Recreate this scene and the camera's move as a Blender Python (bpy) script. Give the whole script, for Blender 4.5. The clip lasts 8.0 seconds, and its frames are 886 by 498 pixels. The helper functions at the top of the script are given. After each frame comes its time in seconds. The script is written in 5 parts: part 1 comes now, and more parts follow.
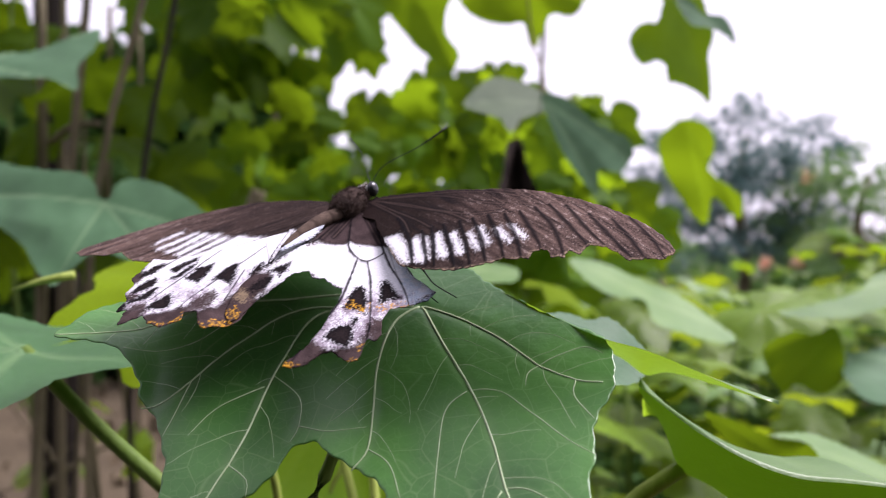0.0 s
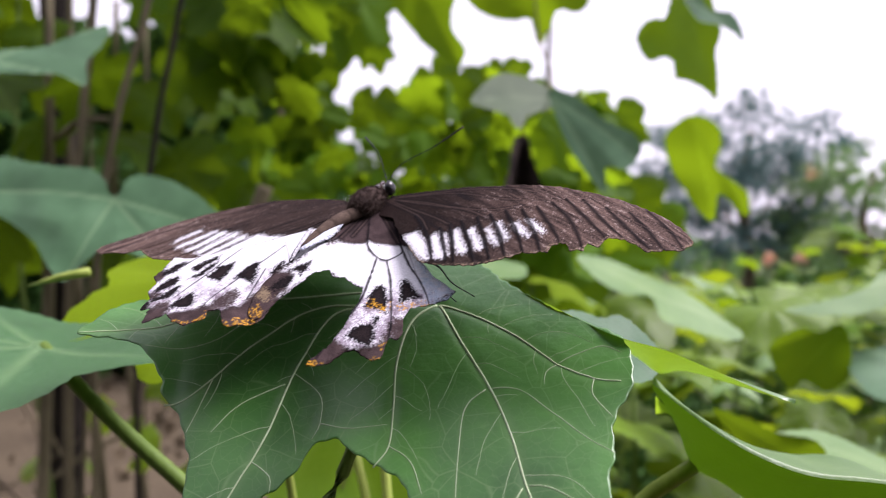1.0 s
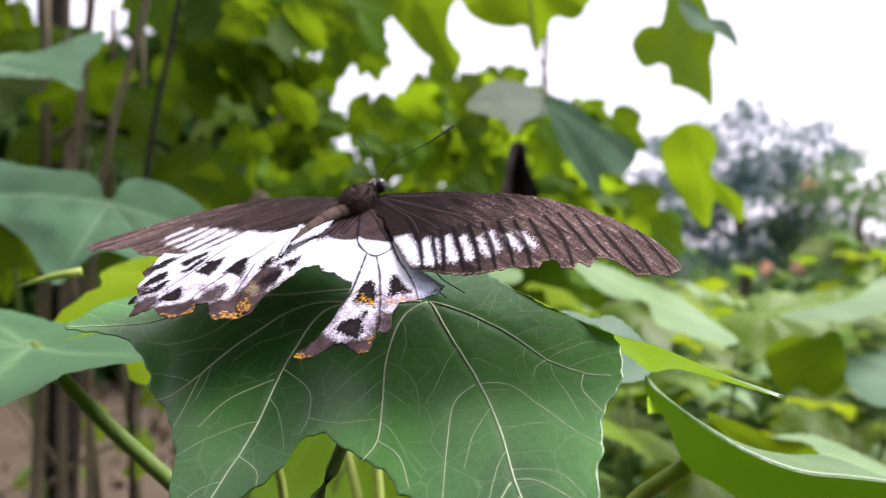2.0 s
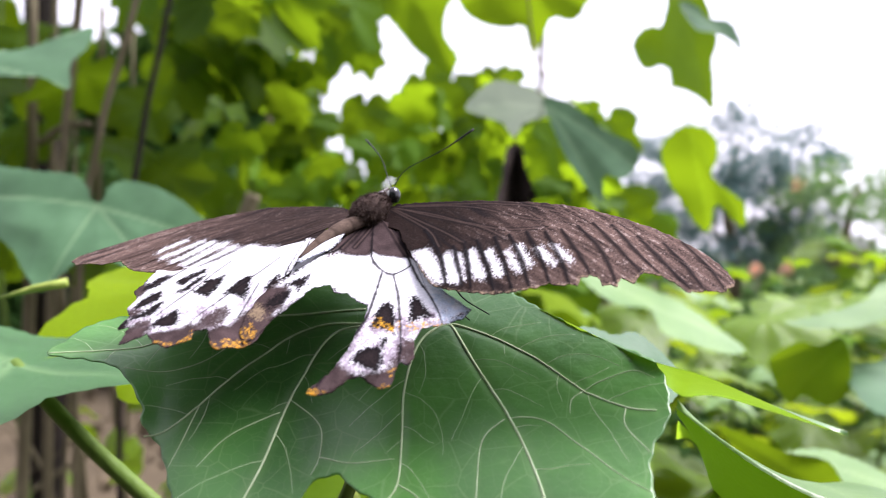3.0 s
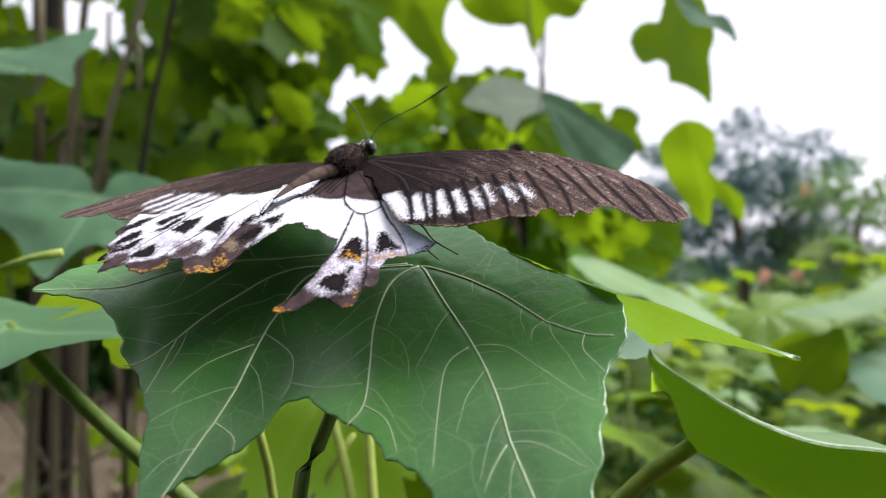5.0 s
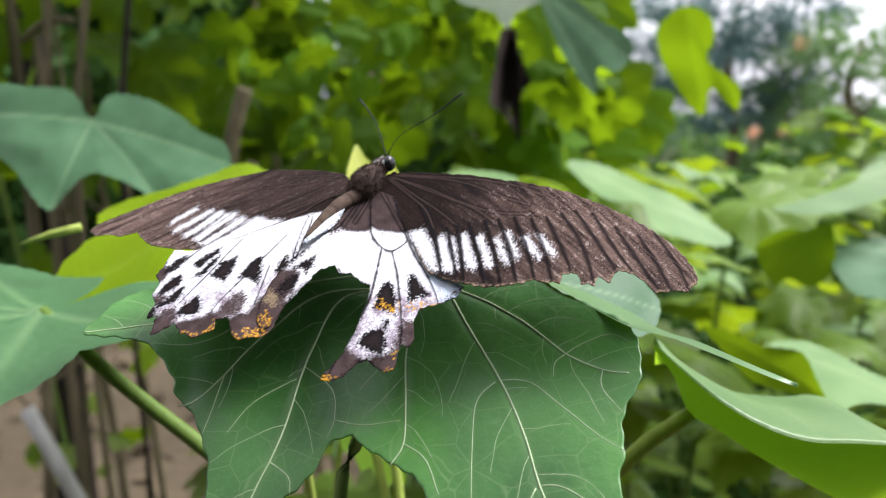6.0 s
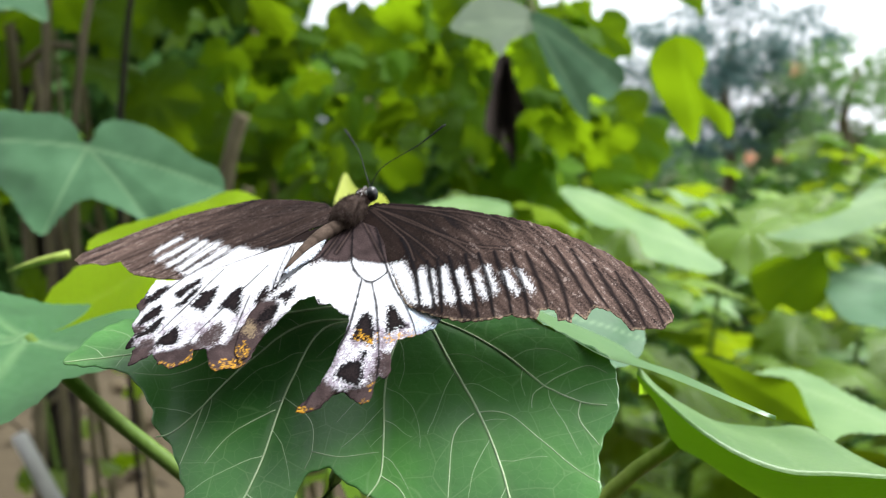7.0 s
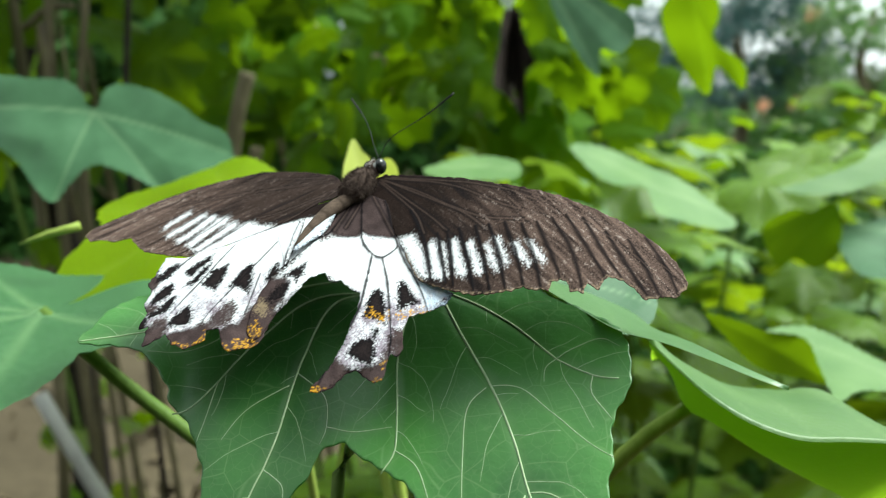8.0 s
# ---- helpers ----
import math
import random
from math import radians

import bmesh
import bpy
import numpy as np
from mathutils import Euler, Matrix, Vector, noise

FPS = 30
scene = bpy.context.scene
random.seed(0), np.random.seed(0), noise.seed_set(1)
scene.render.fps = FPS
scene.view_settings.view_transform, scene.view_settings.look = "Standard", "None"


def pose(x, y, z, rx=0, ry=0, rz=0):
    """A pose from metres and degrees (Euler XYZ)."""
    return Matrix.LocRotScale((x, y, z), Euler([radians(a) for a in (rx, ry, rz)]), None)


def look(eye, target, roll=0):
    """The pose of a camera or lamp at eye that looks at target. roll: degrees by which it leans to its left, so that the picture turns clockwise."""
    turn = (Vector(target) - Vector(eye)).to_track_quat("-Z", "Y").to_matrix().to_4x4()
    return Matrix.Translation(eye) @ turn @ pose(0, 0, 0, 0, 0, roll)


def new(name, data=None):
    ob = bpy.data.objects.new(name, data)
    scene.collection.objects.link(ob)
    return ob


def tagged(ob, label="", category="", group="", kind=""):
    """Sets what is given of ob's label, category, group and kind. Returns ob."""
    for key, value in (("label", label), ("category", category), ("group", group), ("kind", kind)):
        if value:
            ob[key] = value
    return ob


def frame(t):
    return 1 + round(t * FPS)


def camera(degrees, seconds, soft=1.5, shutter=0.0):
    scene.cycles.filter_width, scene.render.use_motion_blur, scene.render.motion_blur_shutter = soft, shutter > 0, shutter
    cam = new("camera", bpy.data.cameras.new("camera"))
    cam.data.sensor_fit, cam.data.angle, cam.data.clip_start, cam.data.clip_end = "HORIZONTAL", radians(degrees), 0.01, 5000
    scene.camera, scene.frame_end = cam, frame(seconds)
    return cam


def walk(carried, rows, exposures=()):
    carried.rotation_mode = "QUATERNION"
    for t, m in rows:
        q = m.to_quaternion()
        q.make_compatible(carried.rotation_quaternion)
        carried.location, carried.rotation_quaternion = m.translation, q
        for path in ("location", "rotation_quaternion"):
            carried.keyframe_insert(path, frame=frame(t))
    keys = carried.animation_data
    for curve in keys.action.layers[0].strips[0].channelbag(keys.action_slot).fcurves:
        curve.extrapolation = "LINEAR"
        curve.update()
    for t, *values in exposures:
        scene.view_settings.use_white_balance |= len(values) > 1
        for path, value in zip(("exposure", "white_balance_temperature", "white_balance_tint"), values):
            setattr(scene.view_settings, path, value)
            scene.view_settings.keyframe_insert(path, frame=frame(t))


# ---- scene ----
cam = camera(60.66, 8.0, soft=1.15)
PATH = [
    (0, 0.0000, 0.0000, 1.2000, 0.00, 0.00, 0.00),
    (0.5, -0.0017, -0.0008, 1.2006, -0.30, -0.22, 0.07),
    (1, -0.0032, -0.0015, 1.2009, -0.37, -0.14, 0.25),
    (1.5, -0.0037, -0.0016, 1.1983, 0.23, -0.34, 0.05),
    (1.7, -0.0016, -0.0017, 1.1974, 0.33, -0.27, 0.05),
    (2.8, -0.0047, 0.0087, 1.2017, 0.06, -0.50, -0.18),
    (3, -0.0081, 0.0135, 1.2015, 0.33, -0.43, -0.71),
    (3.2, -0.0085, 0.0172, 1.2021, 0.20, -0.07, -0.68),
    (3.5, -0.0079, 0.0235, 1.2008, 0.05, -0.29, -0.65),
    (3.7, -0.0060, 0.0206, 1.1976, -0.03, -0.31, -0.39),
    (4, 0.0008, 0.0149, 1.1876, 0.81, -0.17, 0.11),
    (4.2, -0.0004, 0.0122, 1.1864, 1.20, -0.22, -0.09),
    (5.3, -0.0003, 0.0072, 1.1903, 0.75, 0.06, -0.01),
    (5.5, -0.0054, 0.0066, 1.1975, -3.83, 0.73, 0.20),
    (5.6, -0.0073, 0.0073, 1.2034, -6.85, 0.85, -0.04),
    (5.7, -0.0088, 0.0055, 1.2097, -8.13, 0.86, -0.59),
    (5.8, -0.0099, 0.0037, 1.2145, -8.43, 0.82, -1.00),
    (6, -0.0073, 0.0026, 1.2232, -9.39, 1.35, -1.03),
    (6.5, -0.0067, 0.0027, 1.2269, -8.07, 1.46, -1.19),
    (7, -0.0034, 0.0018, 1.2247, -7.57, 1.14, -1.12),
    (7.5, -0.0047, 0.0007, 1.2215, -7.14, 1.23, -0.88),
    (7.7, -0.0055, 0.0040, 1.2258, -10.31, 1.46, -1.64),
    (7.8, -0.0056, 0.0043, 1.2259, -11.26, 1.66, -1.35),
    (7.9, -0.0041, 0.0039, 1.2274, -11.02, 2.24, -0.64),
    (8, -0.0033, 0.0036, 1.2287, -11.04, 2.12, -0.50),
]
LIGHTNESS = [(0, 0.49, 6200, 30), (1.5, 0.57, 6200, 28), (2.8, 1.02, 6150, 25), (3.5, 1.09, 6150, 23), (4.2, 0.92, 6150, 21),
             (5.3, 0.32, 6150, 17), (5.5, 0.22, 6150, 16), (6, 0.75, 6200, 15), (7, 0.8, 6200, 7), (8, 0.64, 6200, -7)]
walk(cam, [(t, pose(x, y, z, 90 + pitch, roll, yaw)) for t, x, y, z, pitch, roll, yaw in PATH], exposures=LIGHTNESS)
cam.data.dof.use_dof = True
cam.data.dof.focus_distance = 0.150
cam.data.dof.aperture_fstop = 15.5
EYE = 1.2

# ---- world and light: a bright, thinly overcast sky ----
world = bpy.data.worlds.new("sky")
scene.world = world
world.use_nodes = True
wn = world.node_tree.nodes
wl = world.node_tree.links
wn.clear()
sky = wn.new("ShaderNodeTexSky")
sky.sky_type = "NISHITA"
sky.sun_disc = False
sky.sun_elevation = radians(56)
sky.sun_rotation = radians(77)
sky.dust_density = 4.0
sky.ozone_density = 1.0
cloud = wn.new("ShaderNodeMix")
cloud.data_type = "RGBA"
cloud.inputs[0].default_value = 0.85
cloud.inputs[7].default_value = (12.0, 12.0, 12.3, 1.0)
wl.new(sky.outputs[0], cloud.inputs[6])
bg = wn.new("ShaderNodeBackground")
bg.inputs[1].default_value = 0.085
wl.new(cloud.outputs[2], bg.inputs[0])
wout = wn.new("ShaderNodeOutputWorld")
wl.new(bg.outputs[0], wout.inputs[0])

sun_data = bpy.data.lights.new("sun", "SUN")
sun_data.energy = 5.0
sun_data.angle = radians(30)
sun_data.color = (1.0, 0.97, 0.92)
sun = new("sun", sun_data)
sun.matrix_world = look((1.30, 0.46, 3.20), (0, 0.16, 1.2))


# ---- materials ----
def mat_base(name):
    m = bpy.data.materials.new(name)
    m.use_nodes = True
    n, l = m.node_tree.nodes, m.node_tree.links
    return m, n, l, n["Principled BSDF"]


def node(n, kind, **inputs):
    k = n.new(kind)
    for key, value in inputs.items():
        k.inputs[key].default_value = value
    return k


def mix_rgb(n, l, fac, a, b, blend="MIX"):
    k = n.new("ShaderNodeMix")
    k.data_type = "RGBA"
    k.blend_type = blend
    for slot, v in ((0, fac), (6, a), (7, b)):
        if hasattr(v, "is_linked"):
            l.new(v, k.inputs[slot])
        else:
            k.inputs[slot].default_value = v
    return k.outputs[2]


def noise_fac(n, l, scale, detail=3.0, lo=0.35, hi=0.65, coords="Object"):
    tc = n.new("ShaderNodeTexCoord")
    t = node(n, "ShaderNodeTexNoise", Scale=scale, Detail=detail)
    l.new(tc.outputs[coords], t.inputs["Vector"])
    r = n.new("ShaderNodeMapRange")
    r.inputs[1].default_value, r.inputs[2].default_value = lo, hi
    l.new(t.outputs["Fac"], r.inputs[0])
    return r.outputs[0]


def bump(n, l, bsdf, height, strength, distance):
    b = node(n, "ShaderNodeBump", Strength=strength, Distance=distance)
    l.new(height, b.inputs["Height"])
    l.new(b.outputs[0], bsdf.inputs["Normal"])
    return b.outputs[0]


def rgba(c):
    return (c[0], c[1], c[2], 1.0)


def leaf_mat(name, dark, light, vein, glow, thin=0.4, rough=0.45, scale=60.0, spread=0.5, sheen=0.5, vein_amount=1.0, fine=0.0, relief=0.25):
    """Leaf blade: mottled green with veins, and light coming through it."""
    m, n, l, p = mat_base(name)
    info = n.new("ShaderNodeObjectInfo")
    mott = noise_fac(n, l, scale)
    col = mix_rgb(n, l, mott, rgba(dark), rgba(light))
    hue = node(n, "ShaderNodeHueSaturation", Saturation=1.0)
    r = n.new("ShaderNodeMapRange")
    r.inputs[3].default_value, r.inputs[4].default_value = 1.0 - spread, 1.0 + spread
    l.new(info.outputs["Random"], r.inputs[0])
    l.new(r.outputs[0], hue.inputs["Value"])
    l.new(col, hue.inputs["Color"])
    col = hue.outputs[0]
    at = n.new("ShaderNodeAttribute")
    at.attribute_name = "vein"
    sc = n.new("ShaderNodeMath")
    sc.operation = "MULTIPLY"
    sc.inputs[1].default_value = vein_amount
    l.new(at.outputs["Fac"], sc.inputs[0])
    if fine:
        tc = n.new("ShaderNodeTexCoord")
        wob = node(n, "ShaderNodeTexNoise", Scale=120.0, Detail=1.0)
        l.new(tc.outputs["Object"], wob.inputs["Vector"])
        off = node(n, "ShaderNodeVectorMath")
        off.operation = "MULTIPLY_ADD"
        off.inputs[1].default_value = (0.0016, 0.0016, 0.0016)
        l.new(wob.outputs["Color"], off.inputs[0])
        l.new(tc.outputs["Object"], off.inputs[2])
        lines = []
        for cell, wide, amount in ((120.0, 0.020, 0.50), (420.0, 0.040, 0.22)):
            vo = node(n, "ShaderNodeTexVoronoi", Scale=cell)
            vo.feature = "DISTANCE_TO_EDGE"
            l.new(off.outputs[0], vo.inputs["Vector"])
            q = n.new("ShaderNodeMapRange")
            q.inputs[1].default_value, q.inputs[2].default_value = 0.0, wide
            q.inputs[3].default_value, q.inputs[4].default_value = amount * fine, 0.0
            l.new(vo.outputs["Distance"], q.inputs[0])
            lines.append(q.outputs[0])
        ad = n.new("ShaderNodeMath")
        ad.operation = "MAXIMUM"
        l.new(lines[0], ad.inputs[0])
        l.new(lines[1], ad.inputs[1])
        mx = n.new("ShaderNodeMath")
        mx.operation = "MAXIMUM"
        l.new(ad.outputs[0], mx.inputs[0])
        l.new(sc.outputs[0], mx.inputs[1])
        vfac = mx.outputs[0]
    else:
        vfac = sc.outputs[0]
    col = mix_rgb(n, l, vfac, col, rgba(vein))
    l.new(col, p.inputs["Base Color"])
    p.inputs["Roughness"].default_value = rough
    p.inputs["Specular IOR Level"].default_value = sheen
    nf = noise_fac(n, l, scale * 14, 2.0, 0.3, 0.7)
    bump(n, l, p, nf, relief, 0.0004)
    tr = n.new("ShaderNodeBsdfTranslucent")
    gl = mix_rgb(n, l, 0.55, rgba(glow), col, "MULTIPLY")
    hue2 = mix_rgb(n, l, 0.5, rgba(glow), gl)
    l.new(hue2, tr.inputs[0])
    ms = n.new("ShaderNodeMixShader")
    ms.inputs[0].default_value = thin
    l.new(p.outputs[0], ms.inputs[1])
    l.new(tr.outputs[0], ms.inputs[2])
    l.new(ms.outputs[0], n["Material Output"].inputs[0])
    return m


def rough_mat(name, dark, light, scale, rough=0.8, bump_scale=4.0, depth=0.002, stretch=(1, 1, 1)):
    """Bark, soil, dry stalks: two-scale mottling and relief."""
    m, n, l, p = mat_base(name)
    tc = n.new("ShaderNodeTexCoord")
    mp = n.new("ShaderNodeMapping")
    mp.inputs["Scale"].default_value = stretch
    l.new(tc.outputs["Object"], mp.inputs[0])
    a = node(n, "ShaderNodeTexNoise", Scale=scale, Detail=5.0)
    b = node(n, "ShaderNodeTexNoise", Scale=scale * bump_scale, Detail=4.0)
    l.new(mp.outputs[0], a.inputs["Vector"])
    l.new(mp.outputs[0], b.inputs["Vector"])
    r = n.new("ShaderNodeMapRange")
    r.inputs[1].default_value, r.inputs[2].default_value = 0.3, 0.7
    l.new(a.outputs["Fac"], r.inputs[0])
    col = mix_rgb(n, l, r.outputs[0], rgba(dark), rgba(light))
    col = mix_rgb(n, l, b.outputs["Fac"], col, rgba([c * 0.6 for c in dark]))
    l.new(col, p.inputs["Base Color"])
    p.inputs["Roughness"].default_value = rough
    p.inputs["Specular IOR Level"].default_value = 0.12
    bump(n, l, p, b.outputs["Fac"], 0.5, depth)
    return m


def wing_mat():
    """Wing scales: the tint laid down on the membrane, broken by fine dust of scales."""
    m, n, l, p = mat_base("wing_scales")
    at = n.new("ShaderNodeAttribute")
    at.attribute_name = "tint"
    dust = noise_fac(n, l, 2600.0, 1.0, 0.25, 0.75)
    band = noise_fac(n, l, 260.0, 3.0, 0.2, 0.8)
    col = mix_rgb(n, l, dust, mix_rgb(n, l, 0.2, at.outputs["Color"], (0, 0, 0, 1)), at.outputs["Color"])
    col = mix_rgb(n, l, band, mix_rgb(n, l, 0.10, col, (0, 0, 0, 1)), col)
    l.new(col, p.inputs["Base Color"])
    p.inputs["Roughness"].default_value = 0.85
    p.inputs["Specular IOR Level"].default_value = 0.03
    bump(n, l, p, dust, 0.3, 0.0001)
    return m


def plain_mat(name, colour, rough, spec=0.5, coat=0.0):
    m, n, l, p = mat_base(name)
    f = noise_fac(n, l, 900.0)
    l.new(mix_rgb(n, l, f, rgba([c * 0.75 for c in colour]), rgba(colour)), p.inputs["Base Color"])
    p.inputs["Roughness"].default_value = rough
    p.inputs["Specular IOR Level"].default_value = spec
    p.inputs["Coat Weight"].default_value = coat
    return m


M_WING = wing_mat()
M_FUR = rough_mat("dark_fur", (0.046, 0.031, 0.026), (0.125, 0.085, 0.070), 700.0, 0.85, 3.0, 0.0004)
M_EYE = plain_mat("compound_eye", (0.010, 0.011, 0.011), 0.22, 0.5, 0.0)
M_PALE_FUR = plain_mat("white_fur", (0.7, 0.68, 0.66), 0.8)
M_CHITIN = plain_mat("black_chitin", (0.012, 0.011, 0.010), 0.5, 0.15)
M_RIM = plain_mat("eye_rim", (0.42, 0.44, 0.42), 0.4)
M_HERO = leaf_mat("main_leaf", (0.021, 0.092, 0.012), (0.052, 0.178, 0.026), (0.30, 0.42, 0.20), (0.18, 0.40, 0.01), 0.12, 0.36, 38.0, 0.0, 0.55, 0.9, 0.38, 0.12)
# Main leaf green made greyer: the sheen is put into this colour.
M_SIDE = leaf_mat("side_leaf", (0.030, 0.092, 0.030), (0.046, 0.122, 0.044), (0.17, 0.28, 0.12), (0.16, 0.34, 0.03), 0.12, 0.5, 40.0, 0.0, 0.3, 0.4, 0.35)
M_VEIN = rough_mat("leaf_vein", (0.38, 0.50, 0.27), (0.54, 0.64, 0.42), 200.0, 0.5, 4.0, 0.0001)
# Base colour raised to yellow-green for light through the blade, besides the translucency.
M_BACKLIT = leaf_mat("backlit_leaf", (0.20, 0.33, 0.004), (0.26, 0.42, 0.006), (0.32, 0.46, 0.05), (0.60, 0.80, 0.008), 0.6, 0.5, 60.0, 0.0, 0.1, 0.5)
# Brightened likewise: the separate lower sheet has through-light put into its colour.
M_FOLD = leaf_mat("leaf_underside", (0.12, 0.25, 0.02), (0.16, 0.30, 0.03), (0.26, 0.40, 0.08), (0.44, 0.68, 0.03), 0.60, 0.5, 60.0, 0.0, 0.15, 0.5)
# Lobe of the main leaf, coloured paler: reflected sky is put into its green.
M_THIN = leaf_mat("thin_lobe", (0.085, 0.195, 0.060), (0.115, 0.24, 0.080), (0.28, 0.42, 0.16), (0.26, 0.44, 0.012), 0.38, 0.38, 60.0, 0.0, 0.9, 0.5)
M_BUD = leaf_mat("bud_leaf", (0.42, 0.48, 0.10), (0.55, 0.60, 0.16), (0.6, 0.6, 0.3), (0.6, 0.65, 0.12), 0.4, 0.5, 60.0, 0.0, 0.4, 0.3)
M_YOUNG = leaf_mat("young_leaf", (0.10, 0.19, 0.014), (0.16, 0.27, 0.024), (0.3, 0.4, 0.06), (0.30, 0.40, 0.014), 0.4, 0.45, 30.0, 0.5, 0.3, 0.4)
# Sky sheen on the upper faces is put into this pale base colour.
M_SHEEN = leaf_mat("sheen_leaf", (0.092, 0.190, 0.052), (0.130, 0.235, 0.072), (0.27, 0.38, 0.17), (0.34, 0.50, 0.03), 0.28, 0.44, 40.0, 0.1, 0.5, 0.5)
# Greyed, lightened leaf green: part of it stands for reflected sky.
M_PALE = leaf_mat("pale_leaf", (0.040, 0.102, 0.044), (0.058, 0.134, 0.062), (0.20, 0.31, 0.16), (0.14, 0.30, 0.06), 0.10, 0.55, 40.0, 0.12, 0.22, 0.5)
M_DULL = leaf_mat("dull_leaf", (0.046, 0.076, 0.038), (0.066, 0.100, 0.052), (0.14, 0.19, 0.11), (0.12, 0.2, 0.05), 0.12, 0.6, 40.0, 0.1, 0.12, 0.5)
M_SHRUB = leaf_mat("shrub_leaf", (0.034, 0.086, 0.005), (0.062, 0.132, 0.008), (0.11, 0.20, 0.03), (0.24, 0.38, 0.005), 0.44, 0.55, 30.0, 0.6, 0.08, 0.5)
# Brighter copy of the shrub leaf; the stronger light is put into its colour.
M_BRIGHT = leaf_mat("sunny_leaf", (0.040, 0.102, 0.006), (0.074, 0.158, 0.010), (0.14, 0.24, 0.03), (0.30, 0.47, 0.006), 0.50, 0.55, 30.0, 0.55, 0.06, 0.5)
M_LOW = leaf_mat("low_leaf", (0.080, 0.165, 0.012), (0.145, 0.26, 0.020), (0.24, 0.34, 0.08), (0.36, 0.47, 0.010), 0.5, 0.40, 30.0, 0.65, 0.35, 0.5)
M_HEDGE = leaf_mat("hedge_leaf", (0.018, 0.05, 0.010), (0.035, 0.09, 0.016), (0.05, 0.1, 0.03), (0.10, 0.2, 0.02), 0.2, 0.7, 8.0, 0.3, 0.1, 0.0)
# Leaf green shifted to blue-green: distance haze is put into the colour.
M_FAR_HAZED = leaf_mat("hazed_tree_leaf", (0.034, 0.086, 0.078), (0.068, 0.138, 0.125), (0.1, 0.15, 0.1), (0.14, 0.24, 0.21), 0.30, 0.4, 2.0, 0.3, 0.4, 0.0)
M_FAR_GREEN = leaf_mat("tree_leaf_green", (0.075, 0.18, 0.055), (0.14, 0.265, 0.090), (0.1, 0.15, 0.1), (0.24, 0.44, 0.10), 0.38, 0.35, 2.0, 0.3, 0.6, 0.0)
M_STEM = rough_mat("green_stem", (0.10, 0.17, 0.03), (0.17, 0.25, 0.06), 60.0, 0.5, 6.0, 0.0006, (1, 1, 0.3))
M_STALK = rough_mat("young_stalk", (0.26, 0.34, 0.06), (0.38, 0.46, 0.11), 60.0, 0.5, 6.0, 0.0006, (1, 1, 0.3))
M_BARK = rough_mat("grey_bark", (0.115, 0.098, 0.058), (0.26, 0.225, 0.145), 30.0, 0.85, 5.0, 0.003, (1, 1, 0.25))
M_DARKBARK = rough_mat("dark_bark", (0.012, 0.010, 0.009), (0.045, 0.035, 0.03), 20.0, 0.9, 5.0, 0.004, (1, 1, 0.3))
M_DRY = rough_mat("dried_leaf", (0.014, 0.010, 0.009), (0.05, 0.035, 0.028), 40.0, 0.85, 4.0, 0.003)
M_SOIL = rough_mat("soil", (0.058, 0.045, 0.028), (0.128, 0.102, 0.064), 1.6, 0.95, 12.0, 0.02)
M_LITTER = rough_mat("fallen_leaf", (0.06, 0.045, 0.025), (0.24, 0.19, 0.12), 3.0, 0.8, 9.0, 0.002)
M_WHITE = rough_mat("white_paint", (0.36, 0.36, 0.34), (0.62, 0.62, 0.60), 14.0, 0.6, 5.0, 0.001, (1, 1, 0.3))
M_PINK = leaf_mat("faded_flower", (0.35, 0.2, 0.17), (0.5, 0.34, 0.3), (0.4, 0.25, 0.2), (0.5, 0.3, 0.25), 0.3, 0.6, 40.0, 0.1, 0.3, 0.0)
M_ORANGE = leaf_mat("orange_flower", (0.85, 0.58, 0.40), (0.92, 0.68, 0.50), (0.8, 0.45, 0.25), (0.9, 0.55, 0.32), 0.4, 0.6, 4.0, 0.1, 0.3, 0.0)


# ---- helpers for shapes ----
def part(name, mesh, material, parent, label=""):
    ob = new(name, mesh)
    if material is not None and not mesh.materials:
        mesh.materials.append(material)
    ob.parent = parent
    if label:
        tagged(ob, label)
    return ob


def empty(name, at, label, category, group="", kind=""):
    ob = new(name)
    ob.empty_display_size = 0.02
    ob.location = at
    return tagged(ob, label, category, group, kind)


def mesh_of(name, verts, faces, smooth=True, vein=None, tint=None):
    me = bpy.data.meshes.new(name)
    me.from_pydata([tuple(v) for v in verts], [], [tuple(f) for f in faces])
    if vein is not None:
        a = me.attributes.new("vein", "FLOAT", "POINT")
        a.data.foreach_set("value", np.asarray(vein, dtype=np.float32))
    if tint is not None:
        a = me.attributes.new("tint", "FLOAT_COLOR", "POINT")
        a.data.foreach_set("color", np.c_[tint, np.ones(len(tint))].astype(np.float32).ravel())
    if smooth:
        me.polygons.foreach_set("use_smooth", np.ones(len(me.polygons), dtype=bool))
    me.update()
    return me


def value_noise(x, y, scale, seed):
    """Smooth noise from -1 to 1 over the plane."""
    rng = np.random.RandomState(seed)
    grid = rng.uniform(-1, 1, (64, 64))
    u, v = np.asarray(x) / scale, np.asarray(y) / scale
    i, j = np.floor(u).astype(int), np.floor(v).astype(int)
    f, g = u - i, v - j
    f, g = f * f * (3 - 2 * f), g * g * (3 - 2 * g)
    i0, i1, j0, j1 = i % 64, (i + 1) % 64, j % 64, (j + 1) % 64
    return grid[i0, j0] * (1 - f) * (1 - g) + grid[i1, j0] * f * (1 - g) + grid[i0, j1] * (1 - f) * g + grid[i1, j1] * f * g


